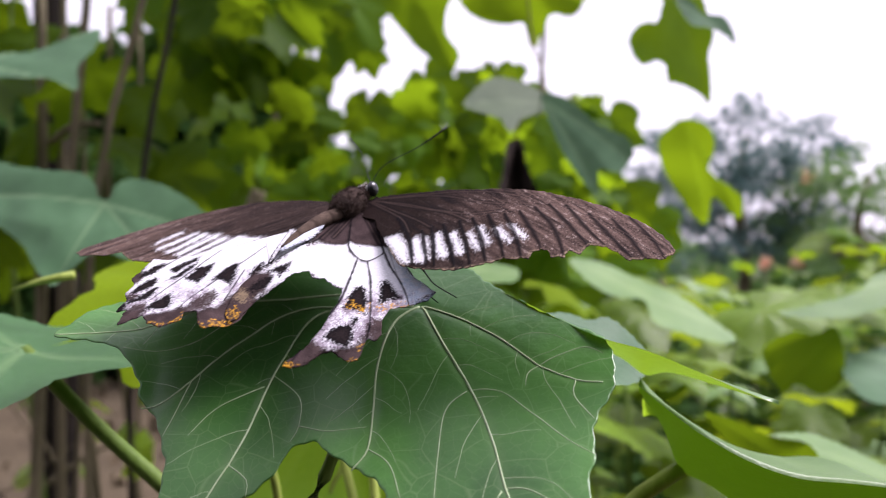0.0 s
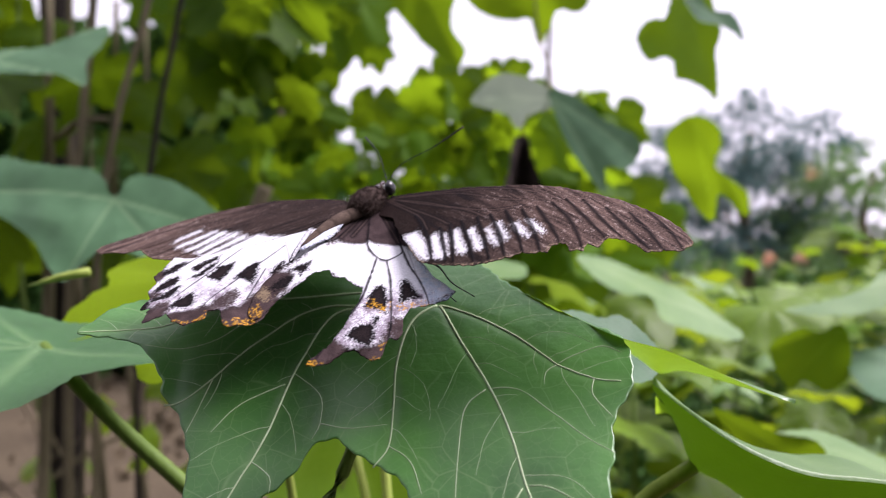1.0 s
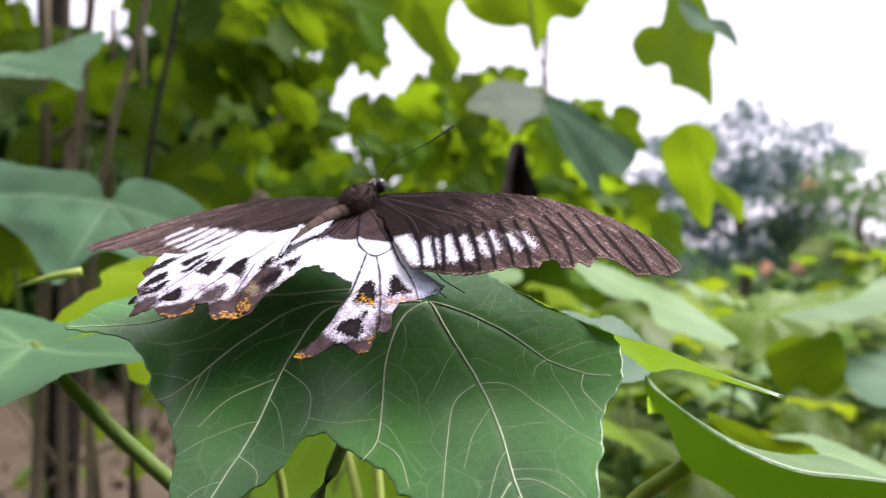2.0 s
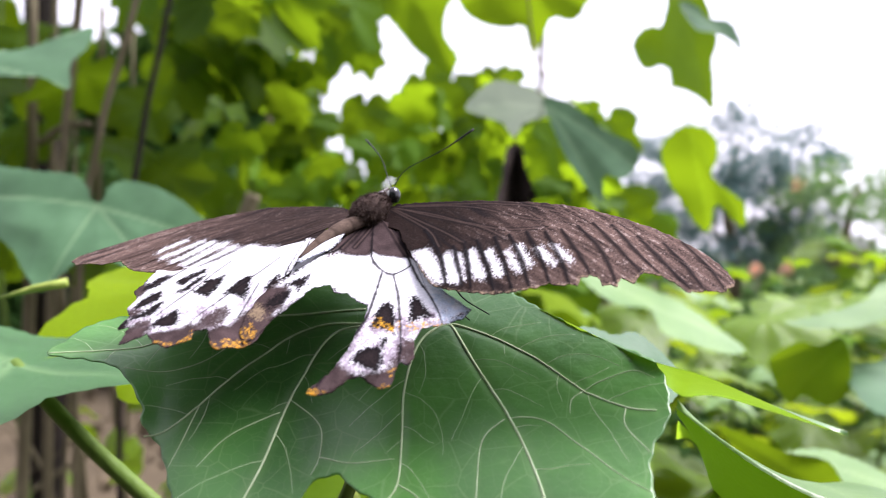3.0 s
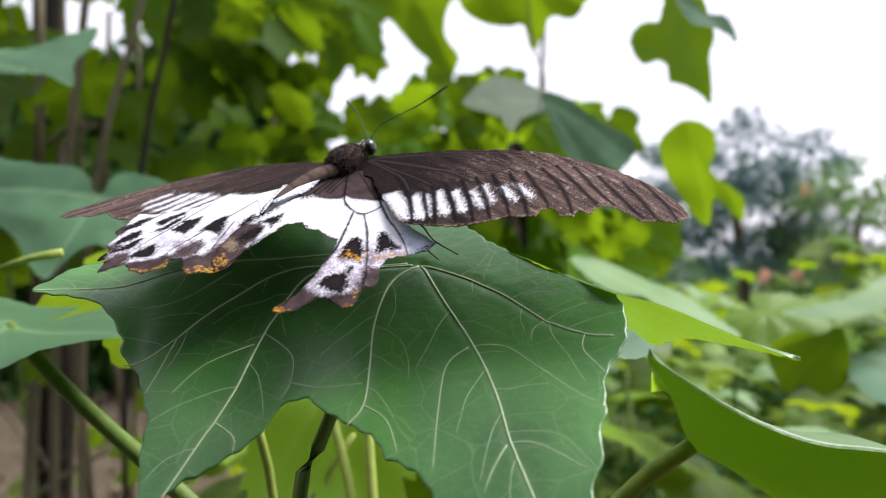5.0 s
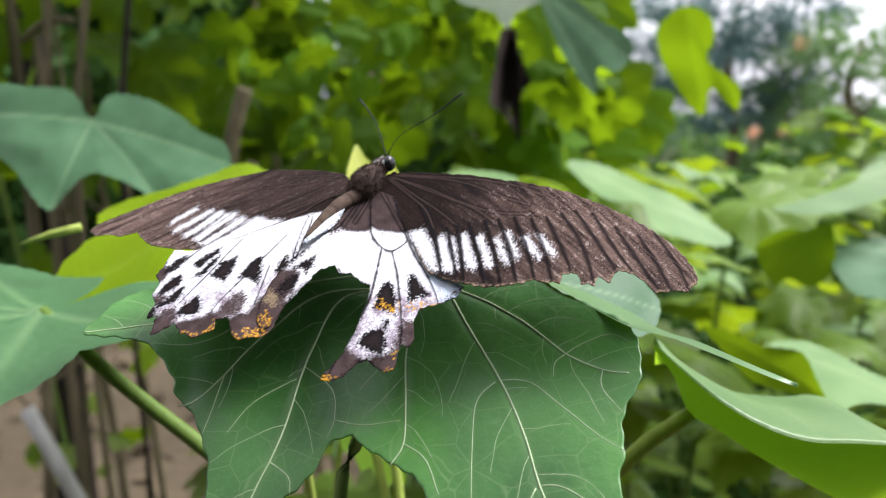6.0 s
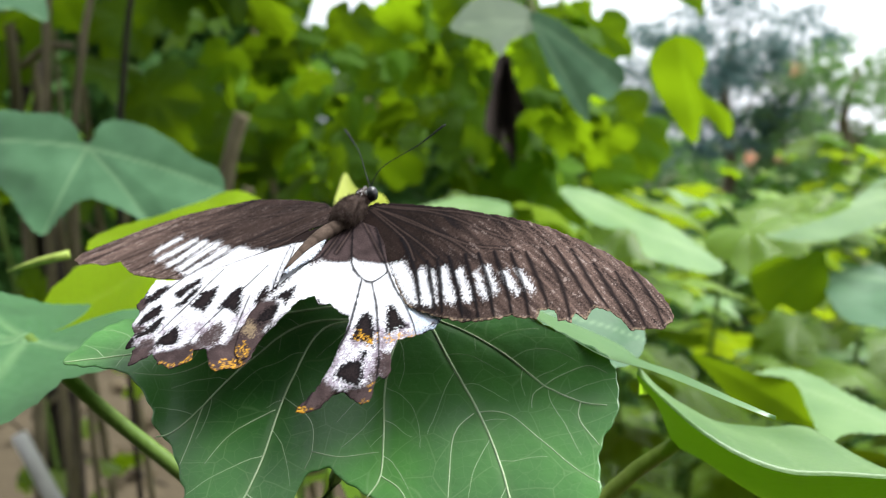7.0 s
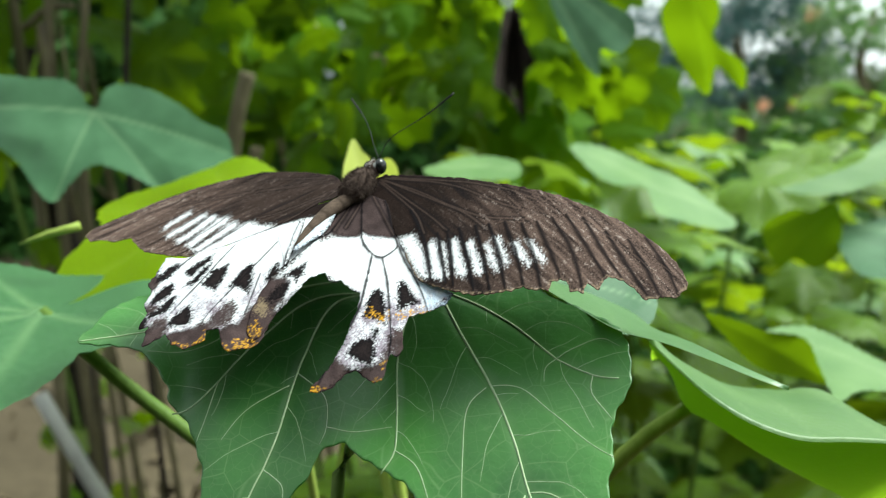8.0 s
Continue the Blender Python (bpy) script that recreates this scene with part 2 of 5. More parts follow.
def to_line(p, line):
    """Distance from points to an open polyline, the nearest point, and how far along it that is."""
    best = np.full(len(p), 1e9)
    near = np.zeros((len(p), 2))
    along = np.zeros(len(p))
    k = len(line) - 1
    for i in range(k):
        a, b = np.array(line[i], float), np.array(line[i + 1], float)
        d = b - a
        s = np.clip(((p - a) @ d) / max(d @ d, 1e-12), 0, 1)
        q = a + s[:, None] * d
        r = np.hypot(*(p - q).T)
        m = r < best
        best[m], near[m], along[m] = r[m], q[m], (i + s[m]) / k
    return best, near, along


def close_to(p, line, reach):
    """Which points lie near the box round a line."""
    lo, hi = line.min(0) - reach, line.max(0) + reach
    return ((p >= lo) & (p <= hi)).all(1)


def inside(p, poly):
    c = np.zeros(len(p), bool)
    x, y = p[:, 0], p[:, 1]
    a = np.array(poly, float)
    for (x0, y0), (x1, y1) in zip(a, np.roll(a, -1, 0)):
        if y0 != y1:
            c ^= ((y0 > y) != (y1 > y)) & (x < (x1 - x0) * (y - y0) / (y1 - y0) + x0)
    return c


def signed(p, poly):
    d = to_line(p, list(poly) + [poly[0]])[0]
    return np.where(inside(p, poly), d, -d)


def soft(d, w):
    return np.clip(d / w + 0.5, 0, 1)


def resample(points, step, smooth=True):
    """A closed outline through control points, at even steps."""
    a = np.array(points, float)
    n = len(a)
    out = []
    for i in range(n):
        p0, p1, p2, p3 = a[i - 1], a[i], a[(i + 1) % n], a[(i + 2) % n]
        k = max(2, int(np.hypot(*(p2 - p1)) / step))
        for s in np.arange(k) / k:
            if smooth:
                out.append(0.5 * (2 * p1 + (p2 - p0) * s + (2 * p0 - 5 * p1 + 4 * p2 - p3) * s * s + (3 * p1 - p0 - 3 * p2 + p3) * s ** 3))
            else:
                out.append(p1 * (1 - s) + p2 * s)
    return np.array(out)


def curve_line(points, step):
    """An open smooth line through control points."""
    a = np.array(points, float)
    a = np.vstack([2 * a[0] - a[1], a, 2 * a[-1] - a[-2]])
    out = []
    for i in range(1, len(a) - 2):
        p0, p1, p2, p3 = a[i - 1], a[i], a[i + 1], a[i + 2]
        k = max(2, int(np.linalg.norm(p2 - p1) / step))
        for s in np.arange(k) / k:
            out.append(0.5 * (2 * p1 + (p2 - p0) * s + (2 * p0 - 5 * p1 + 4 * p2 - p3) * s * s + (3 * p1 - p0 - 3 * p2 + p3) * s ** 3))
    out.append(a[-2])
    return np.array(out)


def sheet(outline, step):
    """A fine grid trimmed to an outline: points in the plane and faces."""
    lo, hi = outline.min(0) - step, outline.max(0) + step
    nx, ny = int((hi[0] - lo[0]) / step) + 1, int((hi[1] - lo[1]) / step) + 1
    gx, gy = np.meshgrid(lo[0] + step * np.arange(nx), lo[1] + step * np.arange(ny), indexing="ij")
    cells = np.c_[(gx[:-1, :-1] + step / 2).ravel(), (gy[:-1, :-1] + step / 2).ravel()]
    keep = inside(cells, outline).reshape(nx - 1, ny - 1)
    count = np.zeros((nx, ny), int)
    for di in (0, 1):
        for dj in (0, 1):
            count[di:nx - 1 + di, dj:ny - 1 + dj] += keep
    used = count > 0
    index = -np.ones((nx, ny), int)
    index[used] = np.arange(used.sum())
    p = np.c_[gx[used], gy[used]]
    rim = count[used] < 4
    closed = np.vstack([outline, outline[:1]])
    near = to_line(p[rim], closed)[1]
    p[rim] = near
    i, j = np.nonzero(keep)
    faces = np.c_[index[i, j], index[i + 1, j], index[i + 1, j + 1], index[i, j + 1]]
    return p, faces, rim


def tube(name, points, radii, sides=8, ends=True):
    """A stalk along a smooth line with changing radius."""
    p = np.array(points, float)
    n = len(p)
    r = np.interp(np.linspace(0, 1, n), np.linspace(0, 1, len(radii)), radii)
    verts, faces = [], []
    up = np.array([0.31, 0.27, 0.91])
    for i in range(n):
        d = p[min(i + 1, n - 1)] - p[max(i - 1, 0)]
        d = d / (np.linalg.norm(d) + 1e-12)
        a = np.cross(d, up)
        a = a / (np.linalg.norm(a) + 1e-9)
        b = np.cross(d, a)
        for k in range(sides):
            w = 2 * math.pi * k / sides
            verts.append(p[i] + r[i] * (a * math.cos(w) + b * math.sin(w)))
    for i in range(n - 1):
        for k in range(sides):
            q = (k + 1) % sides
            faces.append((i * sides + k, i * sides + q, (i + 1) * sides + q, (i + 1) * sides + k))
    if ends:
        faces.append(tuple(range(sides))[::-1])
        faces.append(tuple((n - 1) * sides + k for k in range(sides)))
    return mesh_of(name, verts, faces)


def blob(name, centre, axes, radii, seed=0, rough=0.0, rings=20, seg=28):
    """A rounded body: ellipsoid along given axes with slight unevenness."""
    ax = [np.array(Vector(a).normalized()) for a in axes]
    verts, faces = [], []
    for i in range(rings + 1):
        th = math.pi * i / rings
        for j in range(seg):
            ph = 2 * math.pi * j / seg
            c = (math.cos(th), math.sin(th) * math.cos(ph), math.sin(th) * math.sin(ph))
            k = 1 + rough * float(noise.noise(Vector(c) * 3.0 + Vector((seed, 0, 0))))
            verts.append(np.array(centre) + sum(ax[m] * radii[m] * c[m] * k for m in range(3)))
    for i in range(rings):
        for j in range(seg):
            q = (j + 1) % seg
            faces.append((i * seg + j, i * seg + q, (i + 1) * seg + q, (i + 1) * seg + j))
    return mesh_of(name, verts, faces)


def loft(name, one, two, per=10, k=12, bulge=0.0, tooth=0.0004):
    """A sheet between two lines of as many control points each, with a finely toothed far edge."""
    def fine(line):
        a = np.array(line, float)
        a = np.vstack([2 * a[0] - a[1], a, 2 * a[-1] - a[-2]])
        out = []
        for i in range(1, len(a) - 2):
            p0, p1, p2, p3 = a[i - 1], a[i], a[i + 1], a[i + 2]
            for s in np.arange(per) / per:
                out.append(0.5 * (2 * p1 + (p2 - p0) * s + (2 * p0 - 5 * p1 + 4 * p2 - p3) * s * s + (3 * p1 - p0 - 3 * p2 + p3) * s ** 3))
        return np.array(out + [a[-2]])
    a, b = fine(one), fine(two)
    n = len(a)
    verts, faces, vn = [], [], []
    for i in range(n):
        for j in range(k + 1):
            w = j / k
            p = a[i] * (1 - w) + b[i] * w
            d = b[i] - a[i]
            if j == k:
                p = p + d / (np.linalg.norm(d) + 1e-6) * tooth * ((i % 4) - 1.5)
            verts.append((p[0], p[1], p[2] + bulge * math.sin(math.pi * w)))
            vn.append(max(0.0, 1 - abs(((i / n * 5 + 0.8 * w) % 1.0) - 0.5) / 0.05) * 0.5)
    for i in range(n - 1):
        for j in range(k):
            c = i * (k + 1) + j
            faces.append((c, c + 1, c + k + 2, c + k + 1))
    return mesh_of(name, verts, faces, vein=vn)


def spot(a, b, d):
    """A place d metres ahead of the first eye, at slopes a to the right and b upwards."""
    return Vector((a * d, d, EYE + b * d))


# ---- ground ----
def make_ground():
    verts, faces = [], []
    k = 60
    xs = [math.copysign(abs(s) ** 3, s) * 400 for s in np.linspace(-1, 1, k + 1)]
    for x in xs:
        for y in xs:
            verts.append((x, y, 0.05 * noise.noise(Vector((x * 0.7, y * 0.7, 0))) if abs(x) + abs(y) < 60 else 0.0))
    for i in range(k):
        for j in range(k):
            a = i * (k + 1) + j
            faces.append((a, a + k + 1, a + k + 2, a + 1))
    ob = new("ground", mesh_of("ground", verts, faces))
    ob.data.materials.append(M_SOIL)
    tagged(ob, "bare brown soil of the garden", "ground", kind="structure")


make_ground()

# ---- the main leaf and its plant ----
LEAF_EDGE = [(-80.3, 155.5), (-77.2, 155.1), (-71.9, 155.2), (-67.6, 155.1), (-65.4, 154.1), (-60.6, 151.0), (-59.9, 148.9), (-55.8, 146.6), (-51.8, 140.3), (-50.9, 135.5), (-49.4, 131.4), (-48.9, 127.4), (-45.8, 128.8), (-42.6, 130.8), (-38.3, 132.6), (-33.4, 134.9), (-30.0, 137.5), (-27.9, 140.7), (-23.7, 141.1), (-20.1, 138.3), (-14.5, 135.1), (-10.6, 132.0), (-9.2, 129.5), (-4.6, 126.6), (-2.0, 123.6), (0.7, 119.0), (5.1, 112.6), (12.8, 106.7), (18.5, 109.7), (21.8, 115.5), (21.9, 119.3), (24.3, 122.6), (24.3, 125.9), (26.2, 129.7), (26.8, 134.3), (28.7, 136.9), (32.0, 141.0), (32.4, 149.6)]
LEAF_VEINS = [[(-4.7, 169.0), (0.5, 156.8), (5.5, 146.2), (8.8, 136.4), (10.6, 127.9), (13.4, 118.8)], [(-4.7, 169.0), (3.9, 163.6), (11.3, 157.1), (18.8, 148.4), (25.4, 143.5), (29.9, 141.6)], [(-5.3, 169.1), (-10.8, 164.3), (-13.3, 154.9), (-13.4, 145.7), (-13.8, 138.9), (-16.4, 135.7)], [(-6.5, 169.2), (-26.1, 167.8), (-33.3, 156.6), (-37.5, 143.2), (-41.6, 135.5), (-45.2, 129.1)], [(-7.7, 169.7), (-30.9, 168.3), (-42.5, 160.3), (-50.6, 152.5), (-54.8, 149.0), (-58.8, 147.3)], [(-22.2, 172.8), (-45.0, 168.6), (-60.0, 162.5), (-71.4, 158.4), (-79.6, 155.7)]]
LEAF_BRANCHES = [[(5.8, 146.3), (11.3, 144.4), (16.5, 139.0), (22.0, 133.0), (26.2, 129.6)], [(4.5, 146.2), (0.5, 143.3), (-0.9, 135.6), (-1.7, 126.5)], [(18.8, 148.4), (23.0, 149.4), (28.0, 149.7), (31.2, 147.2)], [(18.8, 148.4), (16.4, 147.0), (15.8, 144.7)], [(10.6, 127.9), (14.9, 126.4), (21.5, 121.3)], [(9.9, 127.6), (7.5, 124.5), (6.1, 121.8)], [(-34.3, 153.8), (-28.3, 149.3), (-27.5, 144.3), (-28.6, 141.7)], [(-35.8, 151.7), (-43.9, 147.9), (-48.4, 143.7)], [(-39.5, 139.2), (-35.5, 136.5), (-35.0, 134.1)], [(25.2, 143.6), (24.4, 140.5), (27.1, 135.5)], [(-13.8, 138.9), (-9.6, 135.5), (-7.4, 130.0)], [(-27.5, 144.3), (-21.8, 142.8), (-14.4, 142.6)], [(-44.2, 166.1), (-53.0, 158.7), (-65.6, 155.4)], [(-50.6, 152.5), (-52.1, 147.1), (-53.3, 143.8)]]


def leaf_height(x, y):
    """Height of the draped main blade over the plan, in metres from millimetres."""
    u, v = np.asarray(x) / 50.0, np.clip((np.asarray(y) - 150.0) / 50.0, -1.2, 0.9)
    z = 1.17474 + 0.00852 * u + 0.03777 * v + 0.00485 * u * u - 0.00626 * u * v - 0.00477 * v * v - 0.00208 * v ** 3 + 0.00679 * u * u * v
    # the side lobe lies flatter, beyond a crease
    w = np.clip((-56.5 - np.asarray(x)) / 12.0, 0, 1)
    w = w * w * (3 - 2 * w)
    flat = 1.1795 + 0.0005 * (np.asarray(y) - 153.5) - 0.00015 * (np.asarray(x) + 67.0)
    return z * (1 - w) + flat * w


def make_plant():
    plant = empty("host_plant", (0, 0, 0), "broad-leaved green shrub with lobed leaves and pale veins", "plant")
    # main blade
    back = [(26.1, 156.0), (19.3, 162.5), (11.1, 172.0), (4.0, 182.0), (-5.0, 190.0), (-16.0, 188.0), (-28.4, 184.0), (-40.0, 179.5), (-54.0, 175.5), (-64.0, 173.0), (-71.5, 169.5), (-76.6, 164.8), (-78.8, 159.5)]
    outline = resample(LEAF_EDGE + back, 0.5, True)
    s = np.arange(len(outline)) * 0.5
    tooth = 0.5 * np.abs(((s / 3.3) % 1.0) - 0.5) * 2 - 0.25 + 0.35 * value_noise(s, s * 0, 2.1, 4)
    t = np.roll(outline, -1, 0) - np.roll(outline, 1, 0)
    t = t / (np.hypot(*t.T)[:, None] + 1e-9)
    outline = outline + np.c_[-t[:, 1], t[:, 0]] * tooth[:, None] * 0.7
    p, faces, rim = sheet(outline, 0.34)
    lines = []
    for group, wide, deep in ((LEAF_VEINS, 0.50, 0.30), (LEAF_BRANCHES, 0.20, 0.12)):
        lines += [(curve_line(line, 0.8), wide, deep) for line in group]
    # finer side veins leave the ribs in turn and bend towards their tips
    rng = np.random.RandomState(77)
    ribs = [q for q, wide, deep in lines[:len(LEAF_VEINS)]]
    drawn = [q for q, wide, deep in lines]
    for n, q in enumerate(ribs):
        for f in np.arange(0.22, 0.93, 0.075):
            i = int(f * (len(q) - 2))
            way = q[i + 1] - q[i]
            way = way / np.hypot(*way)
            side = 1 if int(round(f / 0.075)) % 2 else -1
            turn = side * rng.uniform(0.8, 1.05)
            p0, pts = q[i], [q[i]]
            for k in range(int(rng.uniform(9, 15))):
                c, w = math.cos(turn), math.sin(turn)
                p0 = p0 + np.array((way[0] * c - way[1] * w, way[0] * w + way[1] * c)) * 1.15
                turn = turn * 0.94 + rng.normal(0, 0.10)
                others = [r for m, r in enumerate(drawn) if m != n]
                if not inside(p0[None], outline)[0] or min(to_line(p0[None], r)[0][0] for r in others) < 0.9:
                    break
                pts.append(p0)
            if len(pts) > 3:
                lines.append((curve_line(pts, 0.8), 0.095, 0.05))
                drawn.append(np.array(pts))

    def surface(p):
        z = leaf_height(p[:, 0], p[:, 1]) * 1000.0
        for q, wide, deep in lines:
            m = close_to(p, q, 4.0)
            d, _, along = to_line(p[m], q)
            z[m] -= deep * np.exp(-(d / 1.1) ** 2) * (1 - 0.5 * along)
        return z + 0.16 * value_noise(p[:, 0], p[:, 1], 9.0, 8) + 0.05 * value_noise(p[:, 0], p[:, 1], 2.7, 9)

    near = np.full(len(p), 9.0)
    for q, wide, deep in lines:
        m = close_to(p, q, 4.0)
        near[m] = np.minimum(near[m], to_line(p[m], q)[0] / wide)
    vein = 0.10 * np.clip(1.3 - near / 2.6, 0, 1)
    me = mesh_of("leaf_blade", np.c_[p, surface(p)] / 1000, faces, vein=vein)
    blade = part("leaf_blade", me, M_HERO, plant, "large dull-green lobed leaf with pale branching veins")
    blade.modifiers.new("thick", "SOLIDIFY").thickness = 0.0002
    # veins lie in the blade, a little proud of it
    for q, wide, deep in lines:
        part("vein", tube("vein", np.c_[q, surface(q) + 0.02 * wide] / 1000, [wide * 0.00062, wide * 0.00052, wide * 0.00042, wide * 0.00030], 6), M_VEIN, blade)
    # the side lobe, falling away behind the fold and running out to a point
    near = [(0.0040, 0.1815, 1.1933), (0.0110, 0.1718, 1.1913), (0.0190, 0.1622, 1.1879), (0.0258, 0.1558, 1.1846), (0.0316, 0.1484, 1.1824), (0.0398, 0.1468, 1.1802), (0.0493, 0.1462, 1.1763), (0.0570, 0.1450, 1.1730), (0.0638, 0.1438, 1.1704)]
    far = [(0.0080, 0.1960, 1.1900), (0.0170, 0.1985, 1.1850), (0.0260, 0.2000, 1.1807), (0.0360, 0.2010, 1.1765), (0.0470, 0.2005, 1.1712), (0.0522, 0.1960, 1.1675), (0.0530, 0.1760, 1.1712), (0.0585, 0.1560, 1.1713), (0.0640, 0.1440, 1.1703)]
    part("leaf_lobe", loft("leaf_lobe", near, far, 14, 16, 0.0008), M_THIN, plant, "side lobe of the leaf, sky sheen in its pale colour, bright below")
    return plant


PLANT = make_plant()

# ---- the butterfly ----
LF_EDGE = [(-3.6, 4.2), (-6.7, 11.0), (-16.0, 17.3), (-27.2, 22.8), (-37.7, 23.4), (-46.6, 23.2), (-53.6, 21.5), (-59.9, 18.5), (-65.2, 17.0), (-69.3, 14.6), (-69.9, 11.8), (-67.4, 8.7), (-63.7, 7.7), (-60.1, 5.4), (-56.0, 5.4), (-53.6, 1.8), (-49.7, -3.1), (-45.7, -5.4), (-43.3, -7.0), (-36.6, -10.2), (-26.3, -8.5), (-16.1, -5.3), (-9.5, -0.9), (-4.4, 0.6)]
LH_EDGE = [(-4.5, -0.2), (-10.7, -1.4), (-20.4, -5.6), (-29.7, -9.6), (-37.3, -13.7), (-40.8, -14.1), (-41.3, -18.4), (-42.3, -21.6), (-40.5, -24.5), (-41.2, -27.6), (-39.5, -30.3), (-40.0, -32.9), (-39.7, -35.1), (-38.2, -34.3), (-37.7, -40.0), (-35.9, -39.0), (-33.8, -37.3), (-32.0, -39.8), (-28.9, -41.9), (-25.9, -40.2), (-26.0, -37.7), (-23.6, -37.9), (-21.9, -42.4), (-20.3, -44.0), (-17.8, -43.1), (-15.6, -42.8), (-14.1, -35.3), (-12.3, -29.5), (-8.7, -18.1), (-4.1, -9.4)]
RH_EDGE = [(1.1, -1.2), (-3.4, -7.0), (-6.1, -14.4), (-10.7, -20.7), (-15.2, -25.4), (-17.2, -30.1), (-18.4, -34.6), (-18.2, -38.3), (-17.1, -40.9), (-15.6, -39.5), (-12.8, -33.9), (-8.2, -27.0), (-5.1, -25.0), (-4.1, -27.0), (-1.9, -26.2), (0.3, -28.2), (2.4, -29.3), (1.9, -33.3), (0.0, -40.0), (-2.5, -45.9), (-5.1, -49.5), (-5.2, -50.5), (-4.0, -50.3), (-1.1, -48.6), (0.7, -46.5), (2.5, -45.7), (4.1, -47.0), (5.8, -48.4), (7.3, -47.7), (8.2, -44.3), (8.7, -42.7), (9.7, -43.4), (10.8, -42.5), (11.0, -37.3), (12.1, -35.1), (15.6, -34.3), (19.1, -32.5), (20.6, -30.2), (16.0, -25.6), (11.5, -16.5), (6.4, -4.6)]
RF_EDGE = [(3.2, 3.2), (6.1, 3.8), (15.5, 0.5), (24.5, -3.0), (33.0, -7.4), (40.1, -11.1), (45.8, -13.7), (51.2, -16.7), (56.5, -19.6), (60.4, -22.5), (63.2, -25.0), (65.1, -27.9), (66.1, -30.7), (66.0, -33.1), (62.3, -36.8), (55.9, -38.4), (54.6, -36.0), (52.8, -34.7), (50.1, -33.9), (47.6, -36.8), (45.9, -35.5), (44.8, -37.5), (43.9, -36.9), (42.4, -36.9), (42.1, -34.6), (39.2, -34.4), (38.4, -36.6), (33.6, -34.9), (30.4, -34.9), (24.5, -33.9), (19.2, -31.6), (16.0, -29.7), (13.2, -27.1), (10.9, -20.4), (8.8, -14.6), (6.4, -6.5)]
RF_WHITE = [[(9.3, -16.2), (11.0, -15.8), (12.7, -15.6), (14.5, -19.2), (15.5, -23.9), (16.0, -28.1), (14.0, -27.3), (12.1, -22.9)], [(15.6, -19.5), (16.9, -18.3), (18.0, -20.2), (19.0, -24.8), (19.0, -29.2), (16.6, -28.3), (15.9, -24.0)], [(18.3, -19.5), (19.3, -20.1), (19.8, -23.6), (19.7, -28.8), (19.3, -28.3), (18.8, -23.3)], [(20.4, -19.6), (21.9, -19.2), (22.5, -22.9), (23.7, -28.1), (22.9, -29.7), (21.1, -28.4), (20.2, -23.7)], [(23.5, -21.4), (25.0, -20.6), (25.9, -24.5), (27.0, -29.1), (26.0, -30.2), (24.7, -28.8), (23.9, -24.7)], [(27.2, -22.7), (28.4, -22.2), (29.2, -25.4), (30.1, -28.6), (29.3, -30.0), (28.1, -28.4)], [(29.3, -21.5), (30.6, -21.4), (31.5, -25.3), (32.0, -28.3), (31.1, -29.4), (30.2, -26.7)]]
RF_WHITE_B = [[(32.5, -23.9), (34.1, -23.4), (35.3, -27.0), (36.1, -29.5), (35.4, -30.4), (34.0, -28.5)], [(35.7, -24.2), (37.1, -24.0), (38.2, -26.8), (39.1, -29.4), (38.3, -30.6), (37.1, -28.7)]]
LF_WHITE = [[(-44.7, 10.3), (-42.8, 11.6), (-42.4, 9.6), (-46.1, 6.6), (-47.8, 4.6), (-48.0, 6.4)], [(-40.7, 7.0), (-38.3, 8.5), (-37.6, 6.7), (-42.2, 2.7), (-45.4, 0.2), (-46.1, 2.7), (-42.9, 5.2)], [(-37.2, 5.7), (-35.4, 6.2), (-34.5, 4.0), (-38.6, -0.5), (-41.5, -3.3), (-42.8, -1.1), (-39.8, 1.4)], [(-34.2, 3.7), (-32.1, 4.0), (-30.9, 1.9), (-35.4, -2.8), (-37.6, -6.7), (-39.6, -4.5), (-37.3, -0.6)], [(-30.5, 0.8), (-29.2, 0.9), (-28.0, -1.3), (-32.2, -5.4), (-35.6, -9.3), (-37.2, -7.3), (-33.8, -4.0)]]
LF_WHITE_B = [[(-27.3, -1.6), (-25.3, -1.3), (-22.0, -4.4), (-17.8, -6.2), (-14.1, -10.1), (-12.8, -14.6), (-13.3, -22.6), (-28.2, -16.7), (-36.1, -10.0), (-35.3, -9.0), (-31.3, -6.4)]]
LH_WHITE = [[(-41.5, -13.8), (-35.6, -13.2), (-26.2, -8.4), (-15.8, -6.7), (-5.2, -7.5), (-4.2, -15.4), (-8.9, -25.2), (-12.4, -28.7), (-15.2, -35.1), (-18.3, -33.0), (-20.0, -37.9), (-23.0, -38.3), (-26.3, -37.1), (-29.1, -37.1), (-33.7, -37.6), (-35.5, -37.0), (-39.1, -33.4), (-41.0, -30.0), (-41.6, -26.0), (-40.9, -21.6), (-41.2, -17.5)]]
RH_WHITE = [[(-6.0, -9.5), (-4.2, -14.8), (0.6, -14.6), (1.7, -13.3), (4.5, -14.7), (7.9, -15.1), (9.8, -14.9), (15.0, -22.7), (20.6, -30.2), (15.6, -34.3), (11.0, -38.5), (10.5, -40.9), (8.5, -45.4), (6.5, -45.3), (3.4, -45.2), (0.4, -45.4), (-1.7, -44.0), (0.0, -40.0), (1.7, -33.3), (1.5, -29.3), (-4.4, -25.7), (-7.7, -27.0), (-13.3, -34.1), (-14.5, -34.7), (-13.3, -30.9), (-11.9, -27.6), (-15.5, -27.4), (-10.7, -20.7)]]
